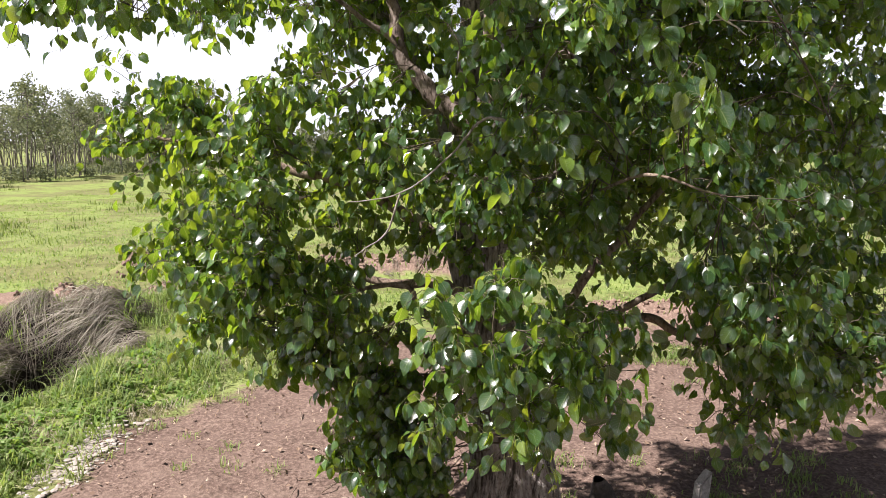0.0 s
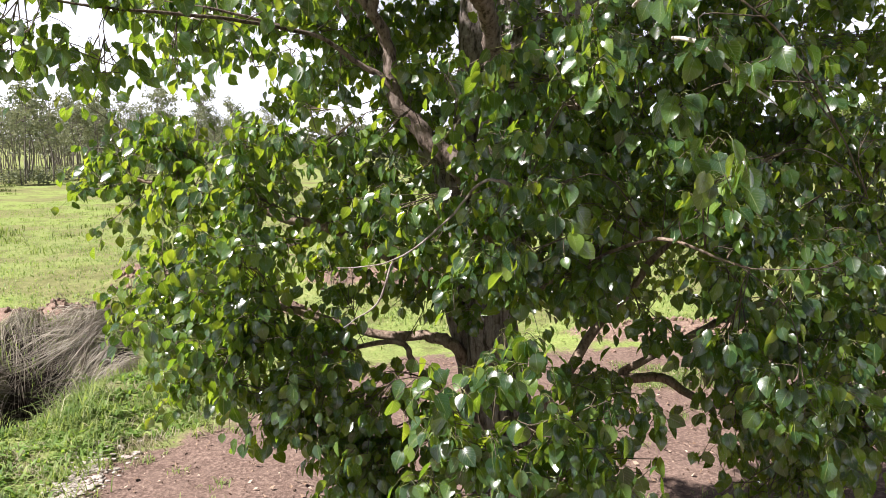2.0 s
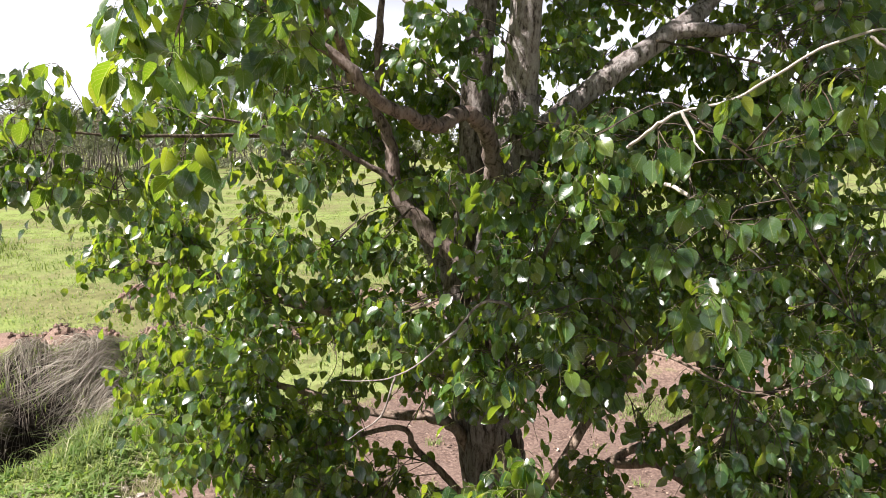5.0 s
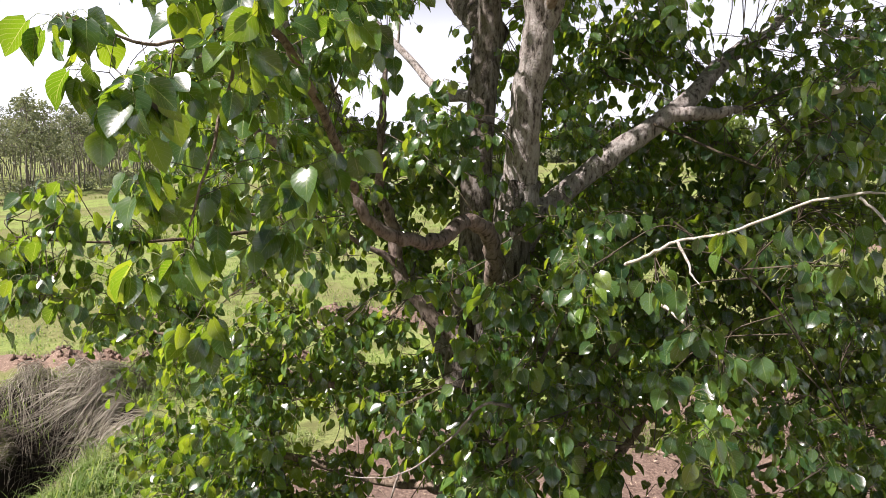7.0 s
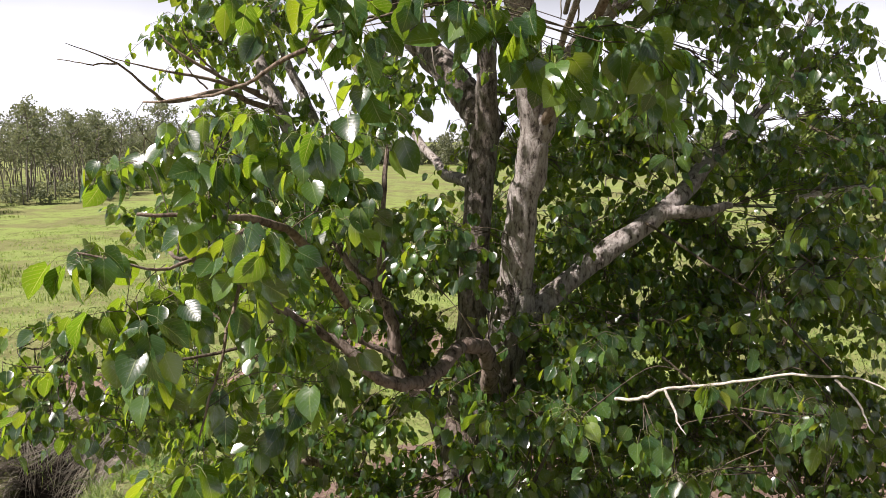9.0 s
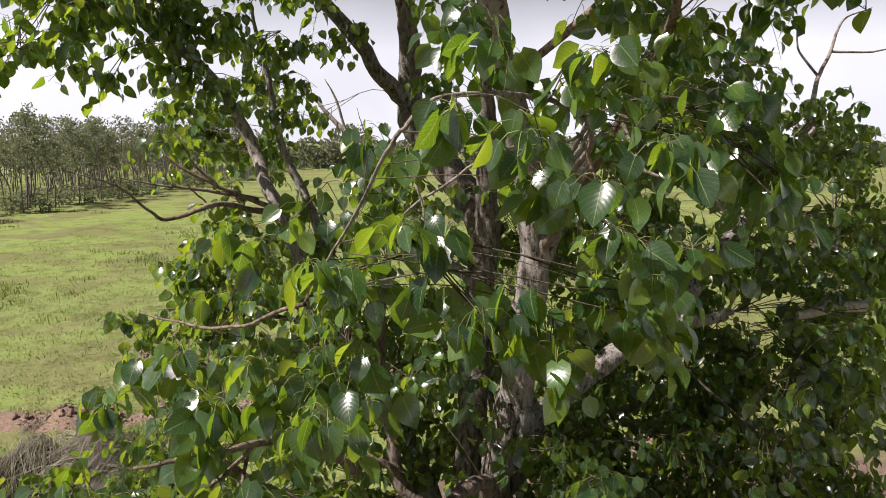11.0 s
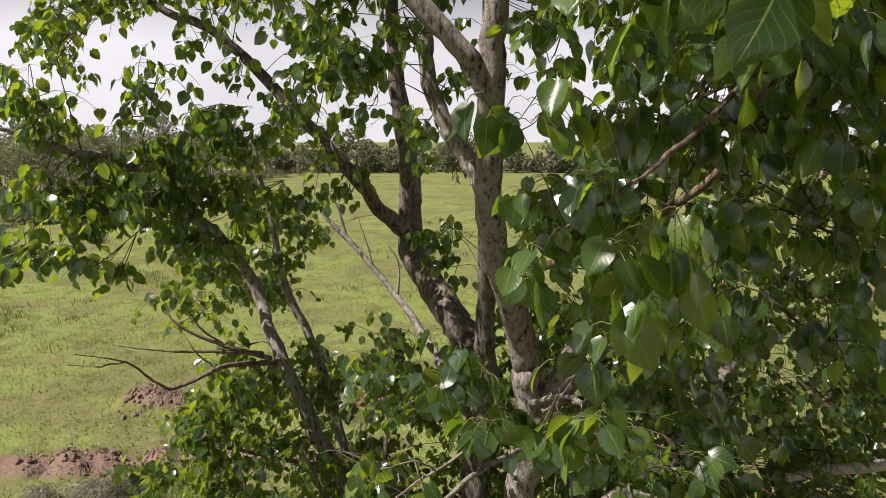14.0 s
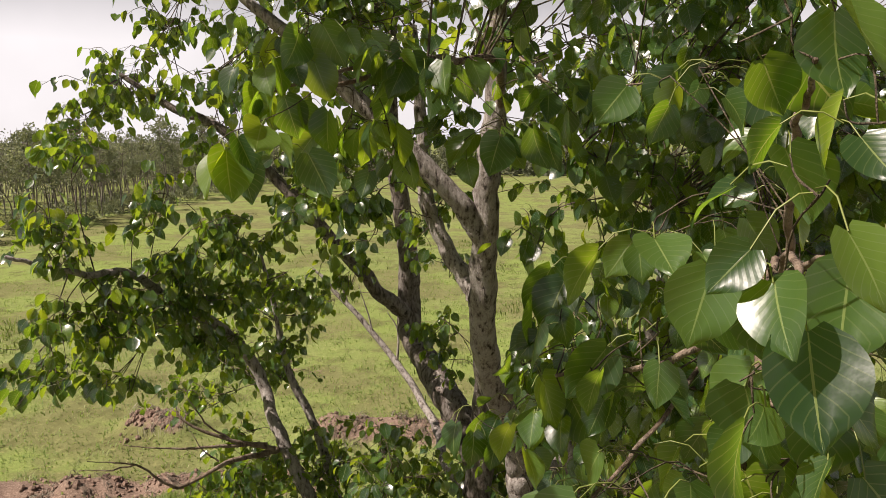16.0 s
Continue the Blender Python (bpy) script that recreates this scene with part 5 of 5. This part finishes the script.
# right, low
for a in ((1.95, 4.0, 2.35), (1.9, 4.1, 2.75), (2.1, 4.1, 2.3), (2.5, 4.3, 2.35), (2.7, 4.8, 3.2), (2.05, 4.1, 2.75), (2.15, 4.2, 3.3), (2.3, 4.0, 2.5), (2.6, 4.4, 2.85), (2.0, 4.0, 2.25), (2.35, 4.2, 2.1), (2.15, 4.3, 2.0), (2.6, 4.5, 2.2), (2.75, 4.6, 2.5), (2.55, 4.3, 3.2), (2.45, 4.6, 2.6), (1.8, 4.2, 2.45)):
    bough(*a, 0.34, 74, False, 1)
# right, from the trunk's side to half-way out
for a in ((1.17, 3.98, 3.67), (1.48, 3.9, 3.2), (0.75, 3.68, 4.12), (1.05, 4.15, 3.42), (1.85, 3.9, 4.12), (1.6, 4.0, 3.7), (0.85, 3.9, 3.7)):
    bough(*a, 0.24, 40, False, 1, 0.4)
for a in ((1.18, 4.47, 4.05), (0.81, 4.56, 4.14), (1.16, 5.25, 3.75), (2.15, 4.8, 3.67), (1.83, 5.15, 4.5), (1.0, 4.6, 3.6), (2.3, 4.66, 3.9), (1.3, 4.9, 3.9), (1.7, 5.0, 4.3), (2.1, 5.2, 3.4), (1.6, 5.2, 4.5), (1.2, 5.2, 4.6), (0.9, 5.2, 4.2), (1.0, 4.9, 3.4), (1.5, 4.6, 3.5), (1.6, 5.2, 3.7), (2.0, 4.6, 4.2), (1.35, 4.6, 4.4)):
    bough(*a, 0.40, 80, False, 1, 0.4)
# right, farther back, a dark wall of leaves
for a in ((2.96, 5.6, 3.7), (2.98, 5.1, 3.74), (2.60, 5.26, 3.9), (2.74, 4.95, 4.4), (2.0, 5.17, 4.6), (1.23, 5.78, 4.1), (2.5, 5.6, 3.13), (1.06, 5.15, 5.55), (1.6, 5.25, 5.44), (2.25, 5.6, 5.27), (1.30, 5.3, 4.94), (3.3, 5.6, 4.4), (3.2, 5.5, 3.2), (2.9, 5.0, 3.2), (1.10, 6.3, 5.3), (1.50, 5.9, 4.5), (2.2, 5.9, 4.9), (1.7, 6.4, 5.6), (2.9, 5.6, 4.8), (2.4, 5.7, 4.2), (1.2, 6.2, 3.4), (1.9, 6.0, 3.5), (3.4, 5.4, 5.0), (2.7, 5.68, 5.32), (1.5, 6.6, 4.0), (0.8, 6.3, 4.4), (0.9, 6.2, 5.0), (2.94, 5.94, 6.1)):
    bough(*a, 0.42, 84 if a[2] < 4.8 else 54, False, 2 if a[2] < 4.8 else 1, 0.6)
for a in ((1.35, 5.2, 5.62), (1.15, 5.4, 5.65), (1.45, 5.3, 5.7), (3.1, 5.9, 6.1), (3.5, 6.2, 5.7), (3.6, 5.8, 5.2), (3.4, 6.0, 4.6), (2.4, 4.8, 4.8), (1.9, 5.3, 4.8)):
    bough(*a, 0.36, 70, False, 1, 0.5)
# upper left, in the open
for a in ((-2.00, 4.25, 7.3), (-1.80, 4.45, 7.12), (-1.40, 4.6, 7.28), (-1.15, 5.0, 7.25), (-2.02, 6.2, 6.34), (-1.40, 4.8, 6.9), (-1.20, 5.45, 6.9), (-0.95, 5.3, 6.8), (-1.30, 6.1, 6.05), (-1.59, 4.66, 7.17), (-1.21, 4.90, 7.23), (-1.93, 3.98, 7.0), (-1.77, 4.18, 6.85), (-1.55, 4.6, 6.97), (-1.53, 4.86, 6.62), (-1.78, 4.18, 6.6), (-1.99, 3.95, 6.66)):
    bough(*a, 0.25, 36, False, 1, 0.3)
for a in ((-1.35, 5.87, 6.77), (-1.19, 6.6, 6.58), (-1.35, 6.1, 6.6), (-1.10, 5.6, 6.4), (-1.38, 5.05, 5.62), (-1.55, 4.85, 5.39)):
    bough(*a, 0.22, 34, False, 1, 0.3)
for a in ((-2.16, 5.4, 8.25), (-1.88, 5.65, 8.29), (-1.50, 6.3, 8.38), (-2.75, 5.65, 7.90), (-0.95, 5.7, 7.9), (-1.2, 5.2, 8.4), (-1.7, 5.0, 8.7), (-0.65, 5.6, 8.35), (-0.9, 6.0, 8.8), (-2.3, 5.0, 8.05), (-0.1, 5.4, 8.3), (-0.75, 4.6, 8.9), (-1.08, 6.4, 7.53)):
    bough(*a, 0.30, 36, False, 1, 0.4)
for a in ((-2.05, 4.6, 7.9), (-1.66, 4.9, 7.66), (-2.16, 4.4, 7.5), (-1.28, 4.8, 8.0), (-1.76, 4.8, 7.4), (-0.85, 4.9, 7.5), (-0.58, 4.1, 7.79), (-0.27, 3.87, 7.62), (-0.4, 4.0, 7.95)):
    spray(*a, 0.26, 30)
# left, half-way up
for a in ((-1.6, 5.7, 6.35), (-1.35, 5.1, 6.5), (-1.90, 5.0, 4.95), (-1.85, 5.9, 5.05), (-1.40, 5.7, 5.3), (-1.35, 4.9, 4.88), (-0.90, 5.3, 5.5), (-0.25, 4.6, 5.85), (-1.0, 4.9, 5.25), (-1.25, 5.5, 5.5), (-1.45, 5.0, 5.3), (-0.9, 4.6, 4.95), (-1.6, 4.6, 4.6), (-0.55, 5.0, 5.0), (-0.28, 4.2, 5.95), (-0.35, 5.0, 4.55), (-0.9, 5.3, 4.55), (0.08, 5.2, 4.65), (-0.6, 4.95, 4.25), (-0.15, 4.95, 4.2), (0.0, 5.1, 3.9), (-1.51, 5.6, 4.64)):
    bough(*a, 0.32, 58, False, 1, 0.4)
# below the rising camera: leaves fanned out over the front
for a in ((-0.95, 2.72, 5.50), (-0.78, 2.6, 5.46), (-0.60, 2.45, 5.48), (-0.45, 2.35, 5.60), (-0.28, 2.2, 5.86), (-0.90, 2.5, 5.45), (-0.62, 2.4, 5.42), (-0.30, 2.48, 6.08), (-0.08, 2.48, 6.17), (-0.15, 2.3, 5.80), (-0.50, 2.6, 5.85), (-0.05, 2.25, 6.0)):
    spray(*a, 0.18, 18, True, 1.0, 0.082)
# upper front centre
for a in ((0.08, 2.05, 6.30), (0.02, 2.15, 6.0), (0.25, 2.0, 6.26), (0.25, 2.15, 6.1), (0.37, 2.0, 6.05), (0.4, 2.3, 5.75), (0.05, 2.46, 6.54), (0.17, 2.47, 6.57), (0.34, 2.7, 6.31), (0.12, 2.4, 6.42), (0.20, 2.1, 5.85)):
    spray(*a, 0.16, 16, True, 1.0, 0.082)
for a in ((0.40, 2.1, 5.74), (0.64, 2.3, 5.75), (0.70, 2.25, 6.19), (0.82, 2.98, 6.49), (0.71, 3.3, 6.23), (0.70, 2.95, 6.75), (1.05, 2.95, 6.75), (0.86, 2.5, 6.35), (0.55, 2.15, 5.95), (0.95, 2.6, 6.1), (0.50, 2.4, 6.45), (0.98, 2.49, 6.64)):
    bough(*a, 0.20, 20, True, 1, 0.25)
# right, high up
for a in ((1.20, 3.8, 6.2), (1.1, 3.5, 5.7), (1.5, 3.9, 5.9), (0.95, 3.6, 6.6), (1.3, 4.0, 6.7), (1.4, 4.4, 6.4), (0.9, 3.4, 6.4)):
    bough(*a, 0.30, 46, False, 1, 0.5)
# leafy curtain under the crown's edge
for a in ((0.62, 2.28, 7.30), (0.87, 2.2, 7.29), (0.72, 2.2, 7.2), (0.46, 2.18, 7.30), (0.34, 2.37, 7.13), (0.80, 2.3, 7.05), (0.92, 2.4, 6.95), (0.56, 2.67, 7.09), (0.41, 2.87, 6.90), (0.68, 2.6, 6.9), (1.04, 2.5, 7.2), (1.10, 2.6, 7.45), (0.95, 2.4, 7.5), (0.70, 2.35, 7.5), (0.50, 2.3, 7.5), (1.0, 2.8, 7.0)):
    spray(*a, 0.17, 16, True, 1.3, 0.075)
for a in ((0.38, 1.92, 6.98), (0.44, 1.73, 6.95), (0.40, 1.83, 6.81), (0.25, 1.84, 7.0), (0.20, 1.88, 7.27), (0.26, 1.87, 7.35), (0.385, 1.75, 7.06), (0.31, 1.9, 7.16), (0.50, 1.8, 7.1), (0.55, 1.9, 6.9)):
    spray(*a, 0.11, 10, True, 1.3, 0.078)
for a in ((0.7, 3.2, 7.0), (1.1, 3.4, 7.2), (1.4, 3.6, 7.5), (0.8, 3.3, 7.45), (1.2, 3.3, 7.7), (1.6, 4.0, 7.3), (0.6, 3.4, 6.9)):
    bough(*a, 0.32, 50, False, 1, 0.4)
# topmost, at arm's length
for a in ((0.33, 0.93, 7.80), (0.32, 0.92, 7.70), (0.30, 0.93, 7.58), (0.305, 0.98, 7.50), (0.35, 0.89, 7.86), (0.37, 1.0, 8.02), (0.42, 0.98, 7.64), (0.43, 0.95, 7.92), (0.44, 1.02, 7.78), (0.40, 1.0, 7.58), (0.46, 1.05, 7.68), (0.36, 1.0, 7.42), (0.44, 1.05, 7.48), (0.50, 1.1, 7.58)):
    spray(a[0] + 0.03, a[1] + 0.06, a[2], 0.05, 3, True, 0.9, 0.082)
for a in ((0.27, 1.16, 7.52), (0.33, 1.15, 7.43), (0.30, 1.15, 7.68), (0.235, 1.2, 7.61), (0.24, 1.05, 7.53), (0.32, 1.26, 7.57), (0.24, 1.4, 7.68), (0.20, 1.4, 7.50), (0.17, 1.41, 7.55), (0.22, 1.37, 7.64), (0.25, 1.5, 7.49), (0.26, 1.27, 7.43), (0.40, 1.2, 7.55), (0.45, 1.3, 7.42), (0.34, 1.3, 7.8), (0.38, 1.4, 8.0)):
    spray(a[0] + 0.03, a[1] + 0.05, a[2], 0.06, 4, True, 0.9, 0.074)
for a in ((0.48, 1.53, 8.02), (0.60, 1.6, 7.9), (0.70, 1.6, 7.7), (0.62, 1.5, 7.55), (0.55, 1.7, 7.75), (0.75, 1.7, 8.05), (0.80, 1.8, 7.5)):
    spray(*a, 0.11, 8, True, 0.9, 0.082)
# hanging before the upright limb at the end
for a in ((-0.33, 1.9, 8.03), (-0.32, 2.2, 7.99), (-0.29, 1.7, 7.93), (-0.14, 1.96, 8.12), (-0.25, 1.9, 8.11), (-0.15, 2.1, 7.95), (-0.05, 2.0, 7.95), (0.02, 2.0, 8.1), (0.15, 2.0, 8.08), (0.20, 1.9, 7.95), (0.3, 2.1, 8.05)):
    spray(*a, 0.10, 9, True, 1.2, 0.085)
# before the forked limb
for a in ((-0.42, 3.0, 4.8), (-0.5, 3.3, 4.6), (-0.5, 3.7, 4.85), (-0.38, 3.8, 4.65), (-0.62, 3.8, 4.95), (-0.7, 3.9, 4.75), (-0.55, 4.2, 4.6), (0.09, 4.15, 5.0), (0.16, 4.2, 4.85), (-0.06, 4.15, 4.8), (0.02, 4.2, 4.97), (0.2, 4.1, 4.72)):
    spray(*a, 0.18, 20)
# right, on the long limb's far half
for a in ((2.25, 4.75, 5.55), (2.6, 4.9, 5.5), (2.4, 4.8, 5.25), (2.9, 5.2, 5.7), (2.3, 5.2, 6.1), (1.7, 4.6, 6.2), (1.6, 4.5, 6.5), (2.1, 5.3, 6.4), (2.7, 5.5, 6.4), (1.9, 4.9, 6.7), (3.2, 5.6, 5.4), (3.1, 5.3, 5.1)):
    bough(*a, 0.36, 46, False, 1, 0.5)
for a in ((1.9, 3.84, 5.05), (2.1, 4.1, 5.2), (2.4, 4.2, 5.25), (2.2, 4.0, 5.05), (1.65, 3.6, 4.95), (1.75, 3.6, 4.75), (2.0, 3.75, 4.85), (1.55, 3.5, 4.8), (2.3, 4.0, 4.9)):
    spray(*a, 0.18, 18)
for a in ((0.6, 2.9, 8.05), (0.4, 3.0, 8.2), (0.8, 3.0, 8.1), (0.5, 2.7, 7.85), (0.9, 2.8, 8.3), (0.3, 2.8, 8.25), (0.7, 2.6, 7.8), (1.0, 2.9, 7.9), (0.45, 2.9, 7.6), (0.8, 2.9, 7.65), (1.2, 3.0, 8.2)):
    spray(*a, 0.22, 26)
# between the upright stems near the top
for a in ((-0.45, 4.3, 7.6), (-0.1, 4.2, 7.75), (-0.7, 4.4, 7.95), (-0.35, 4.6, 8.1), (-0.15, 5.0, 7.9), (0.05, 4.6, 7.55), (-0.6, 5.2, 7.9), (-0.85, 5.5, 7.7), (-0.1, 5.6, 7.3), (0.1, 5.2, 7.1), (0.05, 5.2, 6.7), (0.12, 5.2, 6.4), (0.08, 5.2, 6.55), (-1.0, 5.3, 7.45), (-1.3, 5.3, 7.75), (-0.75, 5.3, 7.2), (-1.6, 5.3, 7.9), (-0.3, 4.1, 7.45), (-0.55, 4.2, 7.65), (0.1, 3.9, 8.0), (0.2, 4.0, 8.2), (-0.2, 4.1, 8.2)):
    spray(*a, 0.22, 22)
# unseen crown added high above the walk's end, to shade what hangs below
rc = np.random.default_rng(17)
for k in range(66):
    w, q_ = rc.uniform(0, 2 * math.pi), rc.uniform(0.05, 1.0) ** 0.5
    x, y = -0.1 + 3.2 * q_ * math.cos(w), 4.6 + 2.9 * q_ * math.sin(w)
    spray(x, y, 8.65 + 0.2 * max(0, y - 0.4) + 2.0 * (1 - q_ * q_) * rc.uniform(0.0, 1.0), 0.44, 80)
# unseen sprays added sunward, to shade the curtain and the leaves at arm's length
for k in range(26):
    u, q_ = rc.uniform(0.0, 1.0), rc.uniform(1.1, 1.9)
    spray(1.5 - 0.8 * u - 0.587 * q_ + rc.normal(0, 0.12), 2.7 - 0.2 * u - 0.22 * q_ + rc.normal(0, 0.2), 7.65 + 0.766 * q_ + 0.1 * u, 0.30, 46)
for k in range(4):
    q_ = rc.uniform(1.0, 1.9)
    spray(rc.uniform(0.22, 0.62) - 0.587 * q_, rc.uniform(1.2, 1.6) - 0.2 * q_, 7.5 + 0.78 * q_, 0.24, 30)
# hanging under them, right of the curtain
for k in range(26):
    y = rc.uniform(2.25, 3.3)
    spray(y * rc.uniform(0.36, 0.62), y, 7.62 + 0.45 * rc.uniform(0, 1) + 0.1 * (y - 2.25), 0.20, 22, False, 1.3, 0.078)
for k in range(18):
    y = rc.uniform(2.0, 2.7)
    spray(0.05 + (0.42 + 0.21 * (k / 17)) * (y - 0.44), y, rc.uniform(7.22, 7.66), 0.17, 18, False, 1.3, 0.078)
for k in range(7):
    y = rc.uniform(2.4, 3.0)
    spray(0.05 + rc.uniform(0.48, 0.62) * (y - 0.44), y, rc.uniform(6.92, 7.12), 0.17, 18, False, 1.3, 0.078)
# crown overhead
for a in ((-0.5, 3.8, 8.5), (-0.2, 3.9, 8.6), (0.3, 3.8, 8.7), (0.7, 3.5, 8.5), (1.0, 3.2, 8.2), (-0.8, 3.9, 8.7), (1.3, 3.7, 8.5), (0.7, 4.2, 8.9), (0.1, 4.5, 9.1), (1.9, 4.6, 8.3), (2.5, 5.0, 8.2), (1.8, 4.1, 8.0), (2.2, 3.6, 7.9), (1.6, 2.9, 8.1), (1.25, 2.5, 8.2), (2.7, 4.3, 8.7), (1.2, 4.4, 7.9), (2.4, 5.2, 8.1)):
    bough(*a, 0.36, 44, False, 1, 0.4)
for a in ((1.5, 3.6, 9.0), (3.3, 5.0, 8.6), (0.7, 5.0, 8.0), (1.1, 5.3, 8.3), (0.5, 5.6, 8.5), (1.5, 5.5, 8.0), (0.3, 5.2, 9.0), (1.9, 5.8, 8.6), (0.9, 4.6, 8.5), (0.4, 4.6, 9.8), (1.3, 4.8, 9.6), (-0.6, 5.0, 9.7), (-1.3, 5.2, 9.4), (0.8, 5.6, 9.9)):
    bough(*a, 0.36, 44, False, 1, 0.4)
for a in ((-0.85, 4.3, 8.6), (-0.4, 4.2, 8.5), (0.0, 4.0, 8.6), (0.35, 3.5, 8.6), (-1.5, 4.6, 8.55), (-1.07, 4.8, 8.5), (-0.7, 4.8, 8.4), (-0.4, 4.9, 8.6), (-0.1, 4.9, 7.3), (-0.45, 5.2, 7.7)):
    spray(*a, 0.26, 26)
for a in ((1.0, 5.4, 5.9), (1.3, 5.6, 5.6), (0.75, 5.6, 5.9), (1.1, 5.2, 5.35), (0.6, 5.9, 5.5)):
    bough(*a, 0.34, 50, False, 1, 0.3)

NODE, BASE, AXIS, FACE, SIZE, NEAR = np.array(NODE), np.array(BASE), unit(np.array(AXIS)), np.array(FACE), np.array(SIZE), np.array(NEAR)
ORIGIN = np.array([0.5, 4.8, 0.0])


def leaf_template(rows, columns, curl, fold, tip, wave=0.035):
    """Blade of length 1 along -z from its stalk, upper face towards -y: heart-shaped base, short pointed tip, folded on the midrib."""
    v, uv = [], []
    for i in range(rows):
        u = i / (rows - 1)
        half = 0.43 * (math.sin(math.pi * u ** 0.62) ** 0.70 if 0 < u < 1 else 0.0)
        half = max(half, 0.012 if u == 1 else (0.14 if u == 0 else half))
        half *= 1 - tip * max(0, u - 0.72)
        lobe = 0.10 * max(0, 1 - u / 0.22)
        for j in range(columns):
            a = 2 * j / (columns - 1) - 1
            xx = a * half
            zz = -u + lobe * abs(a)
            yy = fold * abs(xx) * -0.5 + curl * (u - 0.35) ** 2 + wave * math.sin(5 * u + 2.5 * a) * abs(a)
            v.append((xx, yy, zz))
            uv.append((0.5 + a * 0.5, u))
    f = [[i * columns + j, i * columns + j + 1, (i + 1) * columns + j + 1, (i + 1) * columns + j] for i in range(rows - 1) for j in range(columns - 1)]
    return np.array(v), np.array(f), np.array(uv)


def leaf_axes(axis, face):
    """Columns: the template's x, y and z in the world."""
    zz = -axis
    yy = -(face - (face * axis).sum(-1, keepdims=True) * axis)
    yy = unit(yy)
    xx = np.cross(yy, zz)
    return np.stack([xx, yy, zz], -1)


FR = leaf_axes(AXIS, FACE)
pick = NEAR & (BASE[:, 1] < 2.75)
near_ids = np.flatnonzero(pick)
near_ids = near_ids[np.argsort(BASE[near_ids, 1] - 0.5 * (BASE[near_ids, 2] - 6.0))][:300]
single = np.zeros(len(BASE), dtype=bool)
single[near_ids] = True

shapes = [leaf_template(5 + 2 * fine_, 3, c, f, t_) for c, f, t_ in ((0.22, 0.5, 1.6), (0.05, 0.7, 1.2), (0.36, 0.3, 1.8), (-0.12, 0.55, 1.4)) for fine_ in (0, 1)]
which = rl.integers(0, 4, len(BASE))
close = BASE[:, 1] < 3.4
vs, fs, us, at = [], [], [], 0
for k, (tv, tf, tu) in enumerate(shapes):
    ids = np.flatnonzero((which == k // 2) & (close == k % 2) & ~single)
    w = np.einsum("nij,vj->nvi", FR[ids], tv) * SIZE[ids][:, None, None] * np.array([1.0, 1.0, 1.0]) + (BASE[ids] - ORIGIN)[:, None, :]
    vs.append(w.reshape(-1, 3))
    fs.append((np.arange(len(ids))[:, None, None] * len(tv) + tf[None] + at).reshape(-1, 4))
    us.append(np.tile(tu, (len(ids), 1)))
    at += len(ids) * len(tv)
foliage = mesh_object("foliage", np.vstack(vs), np.vstack(fs), M_LEAF, tree, True, np.vstack(us))
tagged(foliage, "dense glossy dark green heart-shaped leaves", kind="stuff")

# stalks
d = unit(BASE - NODE)
s1 = unit(np.cross(d, np.array([0.2, 0.3, 0.9]))) * 0.0010
s2 = np.cross(d, s1)
arch = np.linalg.norm(BASE - NODE, axis=1, keepdims=True) * np.array([[0, 0, 0.22]])
line = [NODE, NODE * 0.68 + BASE * 0.32 + arch * 0.85, NODE * 0.34 + BASE * 0.66 + arch, BASE + AXIS * SIZE[:, None] * 0.02]
ring = [s1, -0.5 * s1 + 0.87 * s2, -0.5 * s1 - 0.87 * s2]
sv, sf, at = [], [], 0
for ids, knots in ((np.flatnonzero(close), (0, 1, 2, 3)), (np.flatnonzero(~close), (0, 3))):    # bent stalks close by, straight ones deep in the crown
    sv.append(np.stack([line[q_][ids] + r_[ids] - ORIGIN for q_ in knots for r_ in ring], 1).reshape(-1, 3))
    tf = np.array([[3 * a + q_, 3 * a + (q_ + 1) % 3, 3 * a + 3 + (q_ + 1) % 3, 3 * a + 3 + q_] for a in range(len(knots) - 1) for q_ in range(3)])
    sf.append((np.arange(len(ids))[:, None, None] * 3 * len(knots) + tf[None] + at).reshape(-1, 4))
    at += len(ids) * 3 * len(knots)
tagged(mesh_object("leaf_stalks", np.vstack(sv), np.vstack(sf), M_PETIOLE, tree), "thin yellow-green leaf stalks", kind="stuff")
tw = rods("twigs", [(line - ORIGIN, r_) for line, r_ in TWIGS], M_FINE_TWIG, tree, 3)
tagged(tw, "fine brown twigs", kind="stuff")

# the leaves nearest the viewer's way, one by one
fine = []
for k, (c, f, t_) in enumerate(((0.20, 0.4, 1.6), (0.05, 0.6, 1.2), (0.32, 0.3, 1.8), (-0.10, 0.45, 1.4))):
    tv, tf, tu = leaf_template(11, 7, c, f, t_, 0.055)
    ob = mesh_object("leaf", tv, tf, M_LEAF_ONE, tree, True, tu)
    fine.append(ob)
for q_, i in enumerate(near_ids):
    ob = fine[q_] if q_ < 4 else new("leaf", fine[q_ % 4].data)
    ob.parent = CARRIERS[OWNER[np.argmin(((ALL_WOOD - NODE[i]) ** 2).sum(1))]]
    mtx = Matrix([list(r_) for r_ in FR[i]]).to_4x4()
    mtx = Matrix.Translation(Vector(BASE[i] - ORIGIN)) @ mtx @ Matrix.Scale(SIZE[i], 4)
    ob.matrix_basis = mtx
